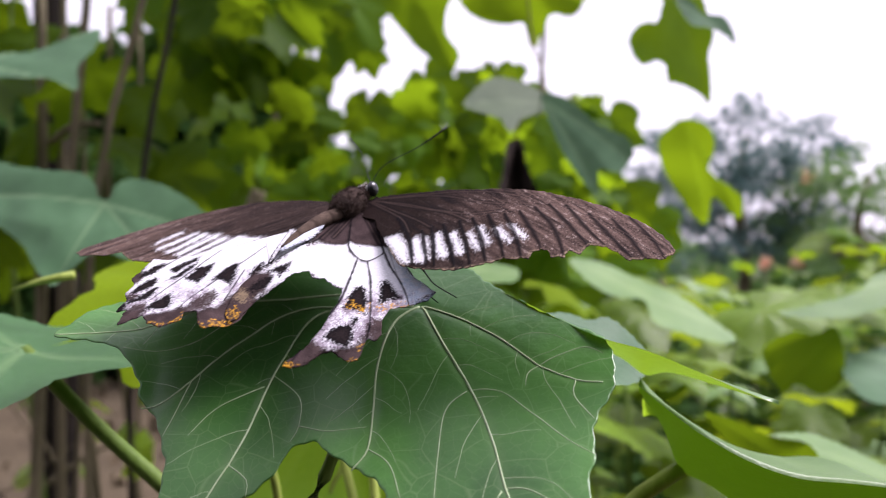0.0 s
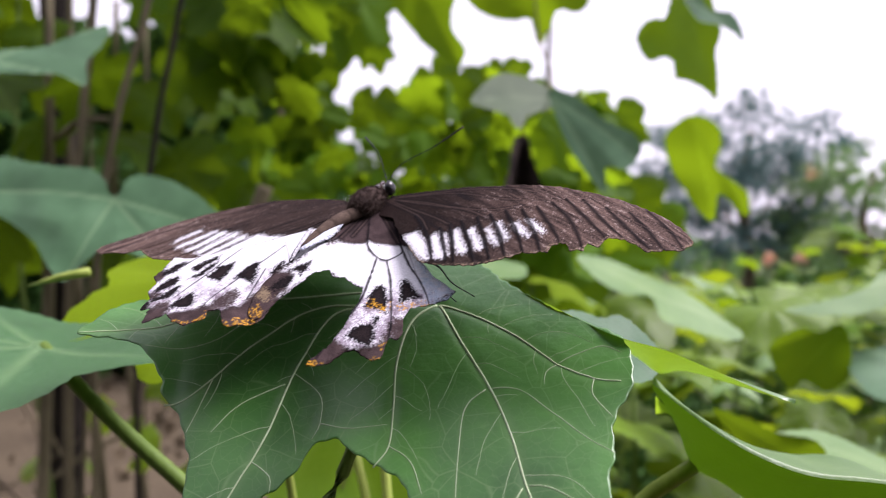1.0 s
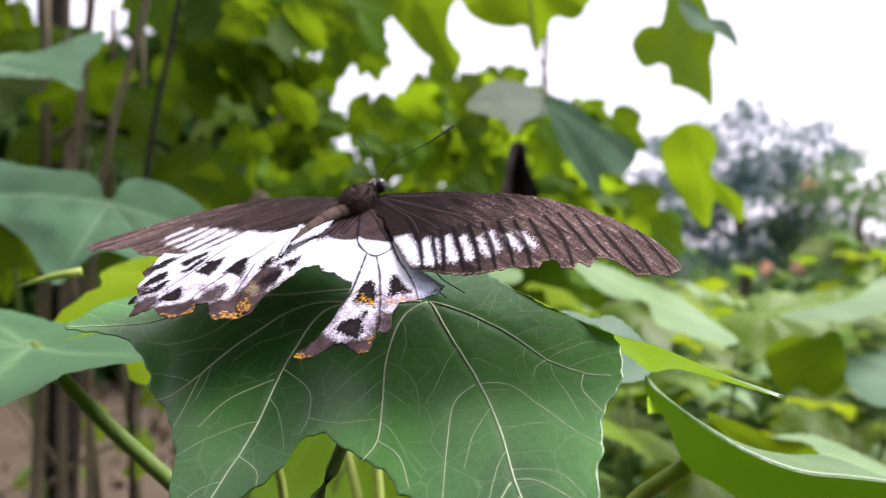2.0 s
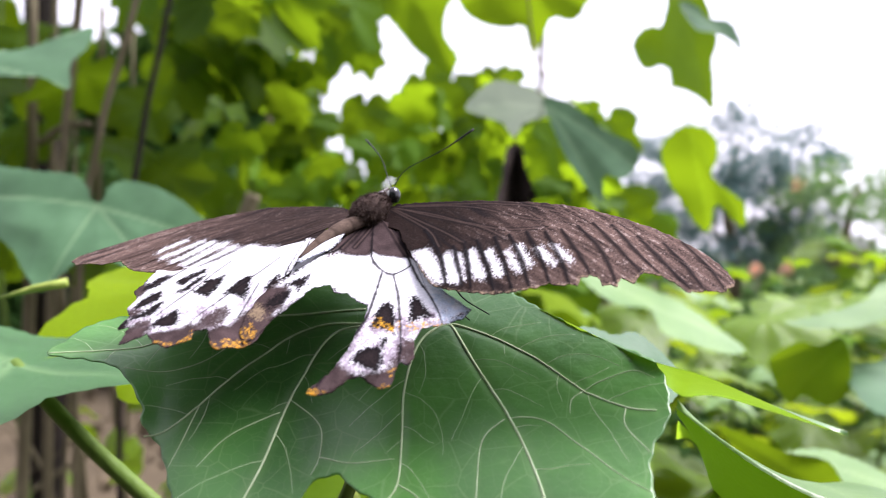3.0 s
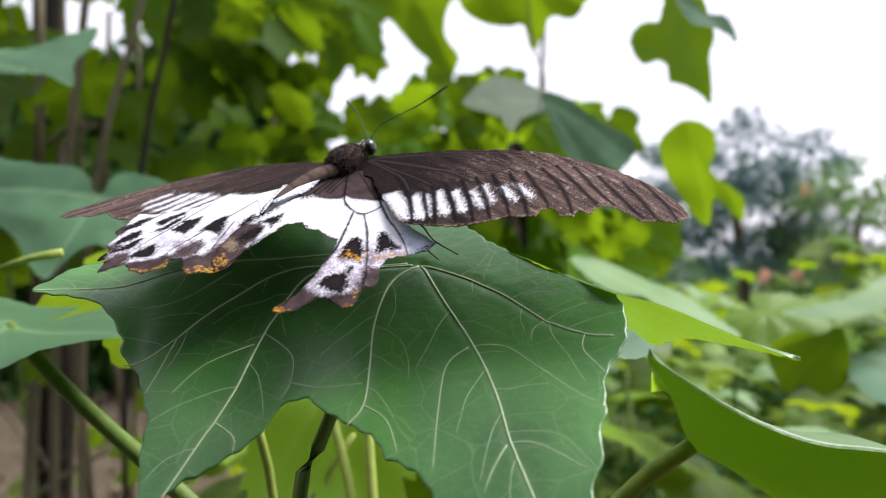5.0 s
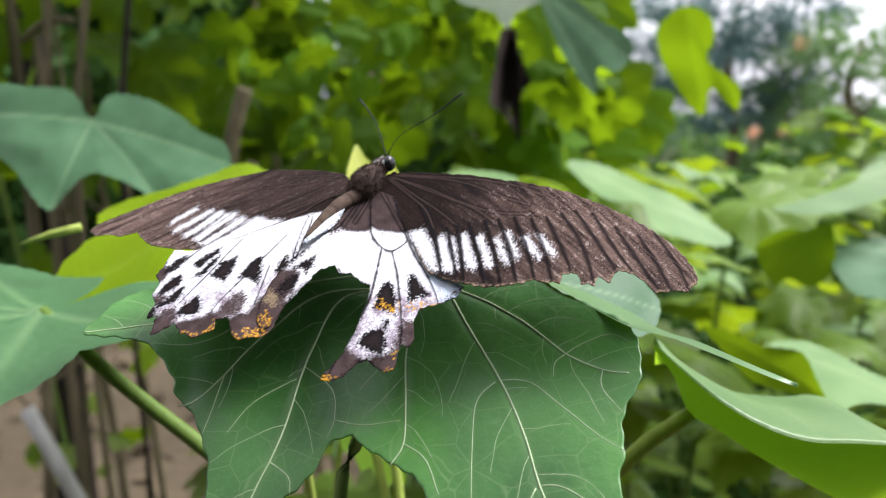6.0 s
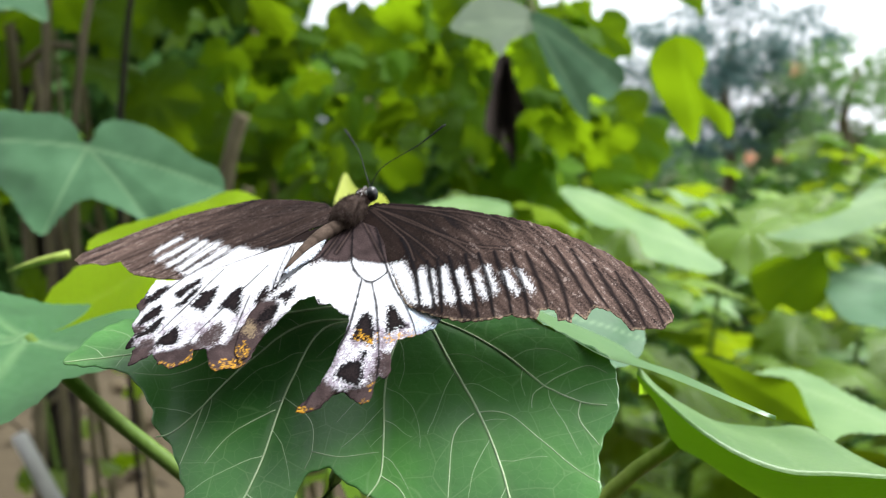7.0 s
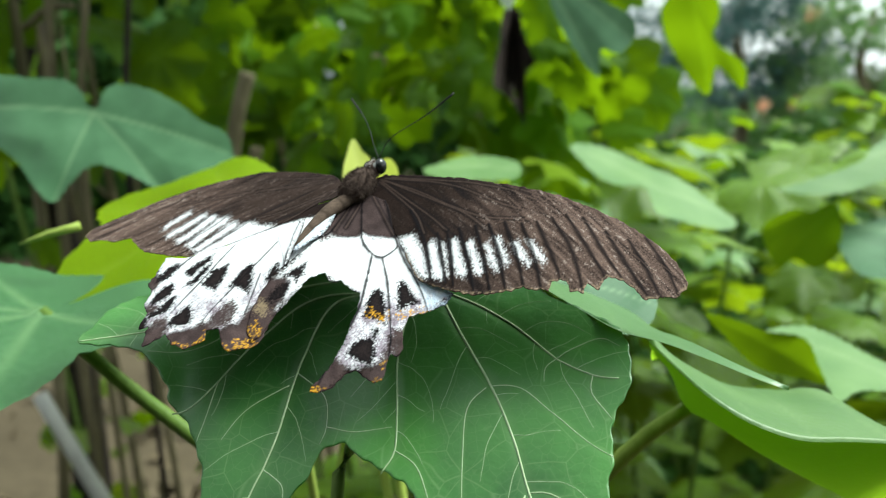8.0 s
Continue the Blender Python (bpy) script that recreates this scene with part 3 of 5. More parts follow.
LH_SPOTS = [[(-40.7, -21.8), (-40.3, -19.8), (-39.2, -17.4), (-37.5, -16.3), (-36.7, -17.6), (-37.6, -20.0), (-38.8, -21.5)], [(-35.0, -19.7), (-34.2, -18.5), (-31.2, -16.0), (-30.1, -14.9), (-30.2, -17.1), (-32.1, -19.4), (-32.8, -21.4), (-34.0, -21.1)], [(-33.7, -23.6), (-32.6, -21.9), (-31.0, -19.1), (-29.9, -18.3), (-30.1, -20.4), (-31.3, -22.7), (-32.3, -24.2)], [(-30.5, -24.2), (-29.6, -22.6), (-28.9, -20.5), (-27.3, -19.9), (-26.0, -18.9), (-25.8, -22.5), (-26.3, -24.9), (-27.0, -27.0), (-28.7, -25.6)], [(-24.4, -26.8), (-23.8, -25.1), (-22.7, -22.3), (-21.3, -20.3), (-20.3, -20.7), (-19.9, -24.6), (-19.7, -29.3), (-20.9, -28.0), (-22.3, -26.8)]]
LH_SPOTS_B = [[(-17.0, -26.2), (-16.6, -23.9), (-16.0, -22.0), (-15.2, -21.3), (-14.5, -24.9), (-15.0, -26.5)], [(-40.0, -27.9), (-39.6, -25.5), (-38.5, -23.8), (-36.9, -22.6), (-36.0, -24.6), (-36.6, -26.1), (-37.8, -27.8), (-39.0, -28.4)], [(-39.8, -35.3), (-39.7, -33.0), (-39.0, -31.0), (-37.7, -30.1), (-36.2, -27.5), (-35.1, -26.6), (-34.8, -28.9), (-35.7, -31.1), (-37.2, -31.7), (-38.8, -32.3)], [(-34.4, -35.1), (-33.8, -33.0), (-32.8, -31.6), (-31.4, -30.2), (-30.4, -32.1), (-29.8, -34.5), (-30.7, -35.4), (-32.5, -35.4)]]
RH_SPOTS = [[(-13.2, -25.8), (-11.9, -24.8), (-10.3, -23.7), (-9.2, -23.0), (-9.4, -25.5), (-10.3, -27.6), (-11.2, -26.2)], [(-15.6, -32.0), (-15.2, -30.8), (-14.1, -28.8), (-12.2, -27.5), (-11.9, -29.2), (-12.9, -31.3), (-14.7, -32.3)], [(3.1, -34.8), (3.5, -32.3), (4.6, -29.4), (5.7, -28.4), (6.8, -29.5), (7.4, -33.4), (7.5, -36.6), (6.1, -35.7), (4.5, -34.9)], [(9.6, -33.5), (9.9, -30.2), (9.8, -27.1), (10.6, -26.6), (12.0, -29.0), (13.7, -32.1), (12.0, -32.5), (10.4, -33.5)], [(5.3, -37.1), (6.5, -37.9), (5.6, -39.3), (5.2, -39.3)], [(0.6, -42.7), (1.3, -40.9), (2.9, -39.7), (4.4, -39.5), (5.5, -39.6), (5.8, -43.1), (5.2, -45.1), (3.4, -44.1), (1.8, -43.2)]]
LH_BROWN = [[(-26.7, -37.0), (-25.1, -33.9), (-23.6, -31.9), (-22.7, -31.0), (-21.8, -33.0), (-21.8, -35.3), (-23.1, -37.1)], [(-20.2, -39.2), (-18.7, -34.7), (-16.9, -33.0), (-15.4, -35.1), (-14.5, -38.9), (-17.3, -40.5)], [(-33.7, -38.5), (-32.5, -37.6), (-30.6, -37.4), (-28.6, -36.9), (-27.6, -35.9), (-25.8, -37.7), (-25.7, -40.3), (-27.8, -41.8), (-30.2, -41.7), (-32.2, -39.9)], [(-22.9, -39.7), (-21.9, -37.6), (-19.0, -37.6), (-16.6, -36.3), (-13.6, -35.1), (-14.1, -41.1), (-15.7, -43.5), (-18.6, -44.0), (-20.9, -44.0)], [(-38.1, -40.4), (-37.5, -36.9), (-36.9, -33.3), (-35.3, -33.0), (-34.2, -36.1), (-35.7, -38.1)], [(-40.2, -30.2), (-39.8, -28.7), (-37.9, -29.4), (-38.5, -30.8)], [(-42.2, -22.0), (-41.6, -20.1), (-39.8, -21.3), (-40.7, -24.0)]]
RH_BROWN = [[(-18.0, -32.9), (-16.6, -28.8), (-15.2, -27.4), (-13.1, -26.8), (-12.8, -31.8), (-14.3, -33.0), (-14.4, -37.8), (-15.7, -40.1), (-17.1, -41.2), (-18.5, -37.7)], [(-4.4, -50.1), (-3.0, -46.3), (-1.2, -44.2), (0.2, -45.3), (-0.3, -46.6), (-2.3, -48.5)], [(4.3, -45.9), (6.5, -45.3), (7.9, -42.5), (8.6, -41.1), (8.7, -44.3), (7.9, -47.9), (6.2, -48.6), (4.5, -47.2)], [(8.6, -39.4), (9.9, -38.3), (11.2, -38.9), (11.1, -41.8), (9.6, -42.5), (8.7, -41.5)], [(-0.2, -1.7), (-3.4, -7.8), (-4.7, -13.8), (0.5, -14.0), (1.6, -12.7), (3.4, -13.7), (7.8, -14.8), (9.8, -15.2), (7.7, -9.9), (4.3, -1.9)], [(-4.7, -3.9), (-3.1, -7.5), (-4.3, -13.8), (-6.7, -16.3), (-7.5, -15.6), (-6.1, -10.3)]]
RF_VEINS = [[(12.1, -9.0), (15.3, -19.4), (16.2, -28.5)], [(17.9, -17.1), (19.1, -30.0)], [(19.8, -16.4), (20.4, -22.3), (20.6, -30.9)], [(22.5, -17.2), (23.8, -26.1), (24.5, -33.5)], [(25.9, -17.5), (26.7, -24.0), (27.6, -34.3)], [(28.7, -17.8), (29.9, -24.9), (30.5, -34.8)], [(32.0, -18.3), (33.5, -28.0), (33.9, -35.1)], [(35.4, -19.6), (36.8, -28.7), (37.1, -36.3)], [(38.5, -19.7), (40.5, -29.9), (41.0, -34.4)], [(41.8, -19.1), (44.3, -27.4), (44.8, -36.8)], [(44.8, -18.5), (47.7, -27.5), (49.5, -33.9)], [(48.2, -19.3), (50.8, -28.7), (53.0, -34.7)], [(52.2, -22.8), (54.6, -31.1), (57.0, -38.2)]]
RF_VEINS_B = [[(56.4, -24.4), (58.1, -30.4), (59.3, -37.7)], [(60.2, -23.2), (62.4, -29.4), (63.1, -35.8)]]
LF_VEINS = [[(-41.6, 11.3), (-48.0, 8.5), (-55.5, 5.2)], [(-38.3, 9.6), (-42.8, 4.7), (-47.6, 0.4)], [(-35.0, 7.3), (-40.0, 2.0), (-44.9, -1.6)], [(-31.5, 4.2), (-35.9, -0.7), (-42.6, -4.8)], [(-28.2, 1.2), (-33.3, -3.3), (-38.7, -7.4)], [(-24.0, -0.8), (-30.8, -5.7), (-36.6, -10.2)]]
LH_VEINS = [[(-25.4, -12.1), (-30.9, -24.0), (-35.1, -33.0)], [(-16.4, -14.5), (-22.5, -25.7), (-26.4, -32.9), (-27.5, -36.4)], [(-18.3, -24.1), (-19.0, -32.1), (-19.5, -35.0)], [(-29.7, -9.6), (-35.4, -16.0), (-40.7, -24.0)]]
RH_VEINS = [[(1.1, -2.7), (1.5, -13.0), (2.3, -17.2), (4.2, -19.8), (6.3, -20.8), (9.3, -18.3), (8.7, -15.5), (5.1, -6.4)], [(4.2, -19.8), (3.1, -28.0), (1.8, -34.5), (-1.4, -41.7), (-3.9, -49.1)], [(6.3, -20.8), (7.4, -26.1), (8.2, -33.5), (8.6, -39.7), (8.3, -44.8)], [(8.8, -15.2), (10.9, -21.8), (13.2, -26.7), (14.8, -31.1), (15.5, -34.1)], [(0.1, -2.3), (-4.4, -13.2), (-7.6, -17.0), (-15.7, -25.8)], [(6.4, -4.6), (8.8, -15.2)]]
LF_HAIR = [[(-6.5, 9.2), (-25.2, 12.5), (-50.5, 16.4), (-64.0, 13.9)], [(-6.4, 8.0), (-15.0, 9.9), (-35.6, 14.6), (-57.7, 16.4)], [(-5.5, 4.3), (-11.1, 1.6), (-18.8, -0.5), (-24.7, -0.8)], [(-5.4, 3.2), (-13.2, -3.0), (-17.8, -6.2)], [(-6.9, 9.9), (-27.8, 18.3), (-45.7, 19.8), (-56.5, 16.9)], [(-4.7, 1.2), (-10.6, -2.6), (-15.3, -6.4)]]
LH_HAIR = [[(-24.7, -9.8), (-26.2, -11.4)], [(-25.7, -10.9), (-23.4, -11.0)], [(-16.7, -12.5), (-13.7, -22.5), (-14.4, -26.6)]]
RH_HAIR = [[(1.8, -2.7), (-2.0, -12.1)], [(3.5, -2.7), (6.5, -9.9), (8.5, -14.8)], [(-0.2, -2.6), (-2.1, -7.9), (-4.3, -13.6)], [(10.3, -16.5), (13.2, -26.7)]]
RF_HAIR = [[(4.8, 2.7), (13.4, -3.4), (20.3, -9.7), (27.3, -15.1), (37.6, -19.0)], [(6.1, 2.7), (20.5, -3.7), (32.4, -13.3), (40.1, -18.1)], [(7.5, 2.6), (28.1, -6.0), (38.5, -13.0), (43.7, -18.4)], [(4.8, 1.9), (12.7, -9.2), (15.1, -16.3)], [(5.4, 1.8), (16.4, -11.9), (19.9, -16.9)], [(6.2, 1.9), (22.6, -12.1), (28.2, -18.8)], [(38.6, -12.2), (48.1, -20.1), (56.6, -28.0), (61.2, -35.0)], [(36.5, -10.1), (52.7, -20.5), (63.5, -31.1)]]
LH_ORANGE = [(-31.6, -40.5), (-30.0, -41.5), (-28.6, -41.6), (-27.3, -41.2), (-26.2, -40.4), (-25.8, -39.6), (-21.5, -43.0), (-20.5, -43.8), (-19.3, -43.4), (-18.2, -42.2), (-17.5, -41.8), (-16.6, -41.7), (-17.4, -40.2), (-17.6, -43.1), (-19.2, -41.5), (-16.8, -44.0)]
RH_ORANGE = [(-18.0, -38.6), (-17.1, -39.5), (-17.0, -37.7), (-17.3, -40.5), (-15.9, -39.2), (-4.8, -49.8), (-5.2, -50.3), (-4.3, -49.9), (4.3, -33.7), (4.8, -34.3), (6.6, -35.3), (7.2, -35.2), (10.4, -34.9), (12.6, -34.7), (14.9, -34.6), (6.2, -48.4), (8.2, -44.7)]
RH_TAN = [[(-17.4, -34.0), (-17.0, -31.7), (-15.6, -32.2), (-15.5, -35.0)]]
RH_BLUE = [[(11.5, -18.0), (15.5, -23.5), (20.6, -30.2), (19.1, -32.5), (15.6, -33.6), (14.2, -29.0)], [(-4.2, -9.5), (-6.4, -10.5), (-9.2, -14.0), (-10.6, -17.4), (-9.2, -17.7), (-6.5, -16.0), (-5.4, -13.1)]]
FOLD_EDGE = [(-4.0, -8.8), (-5.7, -9.1), (-7.7, -11.4), (-9.4, -14.3), (-10.9, -17.7), (-12.1, -20.7), (-11.2, -20.7), (-9.1, -18.7), (-6.9, -16.9), (-5.1, -13.5)]
FLAP_EDGE = [(-11.3, -8.5), (-12.2, -8.8), (-12.9, -13.4), (-13.5, -18.9), (-13.6, -23.9), (-12.9, -23.7), (-12.2, -20.1), (-11.6, -15.6), (-11.2, -11.8)]
BODY = Vector((-0.022, 0.178, 1.2))
ROOT_RF = Vector((0.002, 0.002, 0.010))
C_BROWN = np.array((0.0120, 0.0074, 0.0066))
C_PALE = np.array((0.140, 0.094, 0.079))
C_FLECK = np.array((0.30, 0.24, 0.22))
C_LILAC = np.array((0.21, 0.17, 0.215))
C_BLUE = np.array((0.42, 0.52, 0.66))
C_TAN = np.array((0.50, 0.38, 0.22))
C_FRAY = np.array((0.34, 0.25, 0.17))
C_WHITE = np.array((0.64, 0.64, 0.68))
C_DUSK = np.array((0.048, 0.033, 0.033))
C_BLACK = np.array((0.0055, 0.0045, 0.0055))
C_ORANGE = np.array((0.62, 0.32, 0.030))


def wing_mesh(name, edge, height, paint, origin, tatter=0.12):
    outline = resample(edge, 0.25, False)
    s = np.arange(len(outline)) * 0.25
    t = np.roll(outline, -1, 0) - np.roll(outline, 1, 0)
    t = t / (np.hypot(*t.T)[:, None] + 1e-9)
    rag = value_noise(s, s * 0, 0.9, 3) + 0.6 * value_noise(s, s * 0, 0.4, 5)
    outline = outline + np.c_[-t[:, 1], t[:, 0]] * (tatter * rag)[:, None]
    p, faces, rim = sheet(outline, 0.21)
    tint, vd = paint(p)
    z = height(p[:, 0], p[:, 1]) + 0.18 * np.exp(-(vd / 0.5) ** 2) + 0.12 * value_noise(p[:, 0], p[:, 1], 6.0, 12)
    me = mesh_of(name, np.c_[p, z] / 1000 - np.array(origin), faces, tint=tint)
    return me


def lay(tint, mask, colour):
    return tint * (1 - mask[:, None]) + np.asarray(colour) * mask[:, None]


def streaks(x, y, way, seed, fine, long):
    """Noise drawn out along the wing rays."""
    k = math.hypot(*way)
    tx, ty = way[0] / k, way[1] / k
    bend = 0.35 * value_noise(x, y, 9.0, seed + 30)
    return value_noise((x * -ty + y * tx + bend) / fine, (x * tx + y * ty) / long, 1.0, seed)


def painter(white, spots, brown, veins, hair, orange, vein_wide, seed, rays=None, dust=None, border=None, tan=(), blue=(), base=C_BROWN, feather=0.42, inset=0.0, start=-21.0, fringe=None):
    """Lays the scale colours of one wing over its plan: ground, dust, bands, borders, spots, veins, flecks."""
    def paint(p):
        rng = np.random.RandomState(seed)
        grain = rng.normal(0, 1, len(p))
        x, y = p[:, 0], p[:, 1]
        wave = value_noise(x, y, 1.4, seed) * 0.12 + value_noise(x, y, 0.5, seed + 1) * 0.2
        tint = np.tile(base, (len(p), 1)) * (1 + 0.25 * value_noise(x, y, 3.0, seed + 2) + 0.15 * value_noise(x, y, 0.7, seed + 8) + 0.12 * grain)[:, None]
        vd, hd = np.full(len(p), 9.0), np.full(len(p), 9.0)
        for line in veins:
            d, _, along = to_line(p, curve_line(line, 0.8))
            vd = np.minimum(vd, d / (1.15 - 0.5 * np.abs(2 * along - 0.8)))
        for line in hair:
            hd = np.minimum(hd, to_line(p, curve_line(line, 0.8))[0])
        if rays is not None:
            way, amount = rays
            thin = streaks(x, y, way, seed + 4, 0.42, 5.0)
            broad = streaks(x, y, way, seed + 5, 1.1, 9.0)
            fleck = streaks(x, y, way, seed + 6, 0.35, 0.9)
            a = amount(x, y)
            m = np.clip(a * (0.52 + 0.22 * broad + 0.28 * thin + 0.14 * grain), 0, 1) * np.clip(0.25 + vd / 1.1, 0, 1)
            tint = lay(tint, m, C_PALE)
            m = np.clip((fleck + 0.5 * thin + 0.25 * grain - 0.72) * 2.2, 0, 1) * a * np.clip(vd / 0.9, 0, 1)
            tint = lay(tint, m * 0.75, C_FLECK)
            m = np.clip((-broad - 0.5 * thin - 0.35) * 1.6, 0, 1) * np.clip(1.1 - 0.5 * a, 0, 1)
            tint = lay(tint, m * 0.55, C_BLACK * 1.6)
        for poly in white:
            d = signed(p, poly)
            m = soft(d - inset + wave + feather * grain, 0.8) * np.clip(0.62 + 0.5 * d + 0.25 * grain, 0, 1)
            tint = lay(tint, m, C_WHITE)
        pale = tint.mean(1) > 0.4
        if border is not None:
            near = to_line(p, list(border) + [border[0]])[0]
            fade = np.clip(1.1 - near / 12.0, 0, 1) * np.clip((start - y) / 6, 0, 1)
            cloudy = 0.9 * value_noise(x, y, 2.2, seed + 13) + 0.6 * value_noise(x, y, 0.7, seed + 14) + 0.45 * grain
            tint = lay(tint, np.clip(fade * (0.72 + 1.1 * cloudy), 0, 0.9) * pale, C_LILAC)
            tint = lay(tint, np.clip(fade * (cloudy - 0.75), 0, 1) * 0.9, C_DUSK * 1.5)
        for poly in blue:
            m = soft(signed(p, poly) + 2 * wave + 0.4 * grain, 1.2) * np.clip(0.55 + 0.6 * value_noise(x, y, 0.6, seed + 15), 0, 1)
            tint = lay(tint, m * 0.8, C_BLUE)
        for poly in brown:
            d = signed(p, poly)
            m = soft(d + 0.60 + 1.2 * wave + 0.35 * grain, 0.8) * np.clip(1.0 + 0.10 * value_noise(x, y, 0.9, seed + 11) + 0.06 * grain, 0.5, 1)
            tint = lay(tint, m, C_DUSK * (1 + 0.3 * value_noise(x, y, 1.5, seed + 12))[:, None])
        for poly in tan:
            tint = lay(tint, soft(signed(p, poly) + 2 * wave + 0.5 * grain, 0.9) * 0.3, C_TAN)
        for poly in spots:
            d = signed(p, poly)
            tint = lay(tint, soft(d + 0.12 + 0.7 * wave + 0.30 * grain, 0.4), C_BLACK)
            tint = lay(tint, soft(d - 0.9 + 0.5 * grain, 1.2) * 0.35, C_DUSK * 0.8)
        w = vein_wide * (0.9 + 0.4 * value_noise(x, y, 1.1, seed + 3) + 0.15 * grain)
        strength = 0.95 if rays is None else 0.95 - 0.30 * np.clip(rays[1](x, y) - 0.35, 0, 1)
        tint = lay(tint, np.clip(1.45 - vd / w, 0, 1) * strength, C_BLACK * 1.3)
        dark = tint.mean(1) < 0.06
        hm = np.clip(1.3 - hd / 0.15, 0, 1)
        tint = np.where(dark[:, None], lay(tint, hm * 0.42, C_PALE * 0.7), lay(tint, hm * 0.5, C_BLACK * 3))
        shade = np.clip(1.2 - np.abs(hd - 0.42) / 0.28, 0, 1) * dark
        tint = lay(tint, shade * 0.7, C_BLACK)
        if fringe is not None:
            edge, reach = fringe
            near = to_line(p, list(edge))[0]
            worn = np.clip(0.35 + 0.9 * value_noise(x, y, 0.8, seed + 16) + 0.5 * grain, 0, 1)
            tint = lay(tint, np.clip(1.25 - near / reach, 0, 1) * worn * 0.8, C_FRAY)
        for a, b in orange:
            for k in range(13):
                q, r = rng.normal(0, 0.6, 2), rng.uniform(0.05, 0.17)
                d = np.hypot(x - a - q[0], y - b - q[1])
                tint = lay(tint, soft(r - d + 0.10 * grain, 0.2), C_ORANGE * rng.uniform(0.4, 1.15))
        return np.clip(tint, 0.004, 0.9), vd
    return paint


def fur(name, centre, axes, radii, n, length, seed):
    """Fine hairs lying back over a body."""
    rng = np.random.RandomState(seed)
    ax = [np.array(Vector(a).normalized()) for a in axes]
    verts, faces = [], []
    for i in range(n):
        c = rng.normal(0, 1, 3)
        c /= np.linalg.norm(c)
        p = np.array(centre) + sum(ax[m] * radii[m] * c[m] for m in range(3))
        d = sum(ax[m] * c[m] for m in range(3)) * 0.7 - ax[0] * 0.8 + rng.normal(0, 0.3, 3)
        d *= length * rng.uniform(0.6, 1.3) / np.linalg.norm(d)
        w = np.cross(d, rng.normal(0, 1, 3))
        w *= 0.00006 / (np.linalg.norm(w) + 1e-12)
        verts += [p - w, p + w, p + d]
        faces.append((3 * i, 3 * i + 1, 3 * i + 2))
    return mesh_of(name, verts, faces)


def make_butterfly():
    fly = empty("butterfly", BODY, "tattered dark brown butterfly with white bands, resting on a leaf", "butterfly")
    mm = 1000.0

    def lf(x, y):
        return 8.78 + 0.21 * x + 0.40 * y + 0.15

    def rh(x, y):
        return 9.9 - 0.0049 * x + 0.6042 * y + 1.3 * np.clip((-2 - x) / 6.0, 0, 1)

    def lh(x, y):
        z = 9.0 + 0.1139 * x + 0.47 * y
        cover = np.clip(1 + signed(np.c_[x, y], LF_EDGE) / 5.0, 0, 1)
        z = z - np.maximum(0, z - lf(x, y) + 0.12) * cover
        under = np.clip(1 + signed(np.c_[x, y], RH_EDGE) / 3.0, 0, 1)
        return z - np.maximum(0, z - rh(x, y) + 0.3) * under

    def rf(x, y):
        return 8.2 + 0.1915 * x + 0.6222 * y - 0.0075 * np.maximum(0, x - 32.0) ** 2 + 0.5

    part("hindwing", wing_mesh("hindwing_a", LH_EDGE, lh, painter(LH_WHITE, LH_SPOTS + LH_SPOTS_B, LH_BROWN, LH_VEINS, LH_HAIR, LH_ORANGE, 0.20, 21, border=LH_EDGE), (0, 0, 0), 0.2), M_WING, fly, "white hindwing with black spots and an orange-flecked scalloped rim")
    part("hindwing", wing_mesh("hindwing_b", RH_EDGE, rh, painter(RH_WHITE, RH_SPOTS, RH_BROWN, RH_VEINS, RH_HAIR, RH_ORANGE, 0.30, 31, border=RH_EDGE, start=-28.0, tan=RH_TAN, blue=RH_BLUE), (0, 0, 0), 0.16), M_WING, fly, "torn white hindwing with black spots and a long tail lobe")
    part("forewing", wing_mesh("forewing_a", LF_EDGE, lf, painter(LF_WHITE + LF_WHITE_B, [], [], LF_VEINS, LF_HAIR, [], 0.22, 41, rays=((0.92, 0.40), lambda x, y: 0.25 + 1.0 * np.clip((-26 - x) / 30, 0, 1)), feather=0.45, fringe=(LF_EDGE[9:20], 0.35)), (0, 0, 0), 0.15), M_WING, fly, "dark brown forewing with white streaks")
    wing = part("forewing", wing_mesh("forewing_b", RF_EDGE + [(2.0, -3.0), (0.3, 0.5)], rf, painter(RF_WHITE + RF_WHITE_B, [], [], RF_VEINS + RF_VEINS_B, RF_HAIR, [], 0.50, 51, rays=((0.55, -0.85), lambda x, y: np.clip(0.05 + (x - 16) / 26, 0.05, 1.1) * np.clip((0 - y) / 12, 0.45, 1)), feather=0.38, inset=0.12, fringe=(RF_EDGE[12:34], 0.45)), ROOT_RF, 0.22), M_WING, fly, "worn brown forewing with a ragged edge and white bars")
    part("wing_fold", wing_mesh("wing_fold", FOLD_EDGE, lambda x, y: rh(x, y) + 0.9, painter([FOLD_EDGE], [], [], [], [], [], 0.2, 61, blue=[FOLD_EDGE]), (0, 0, 0), 0.1), M_WING, fly, "bluish white folded inner edge of the hindwing")
    part("wing_fold", wing_mesh("wing_fold_b", FLAP_EDGE, lambda x, y: lh(x, y) + 0.9, painter([FLAP_EDGE], [], [], [FLAP_EDGE[3:]], [], [], 0.3, 62), (0, 0, 0), 0.1), M_WING, fly, "white folded inner edge of the hindwing")
    wing.location = ROOT_RF
    for w in fly.children:
        w.modifiers.new("thick", "SOLIDIFY").thickness = 0.00012
    # body
    ahead = Vector((0.45, 0.78, 0.42)).normalized()
    side = ahead.cross(Vector((0, 0, 1))).normalized()
    top = side.cross(ahead)
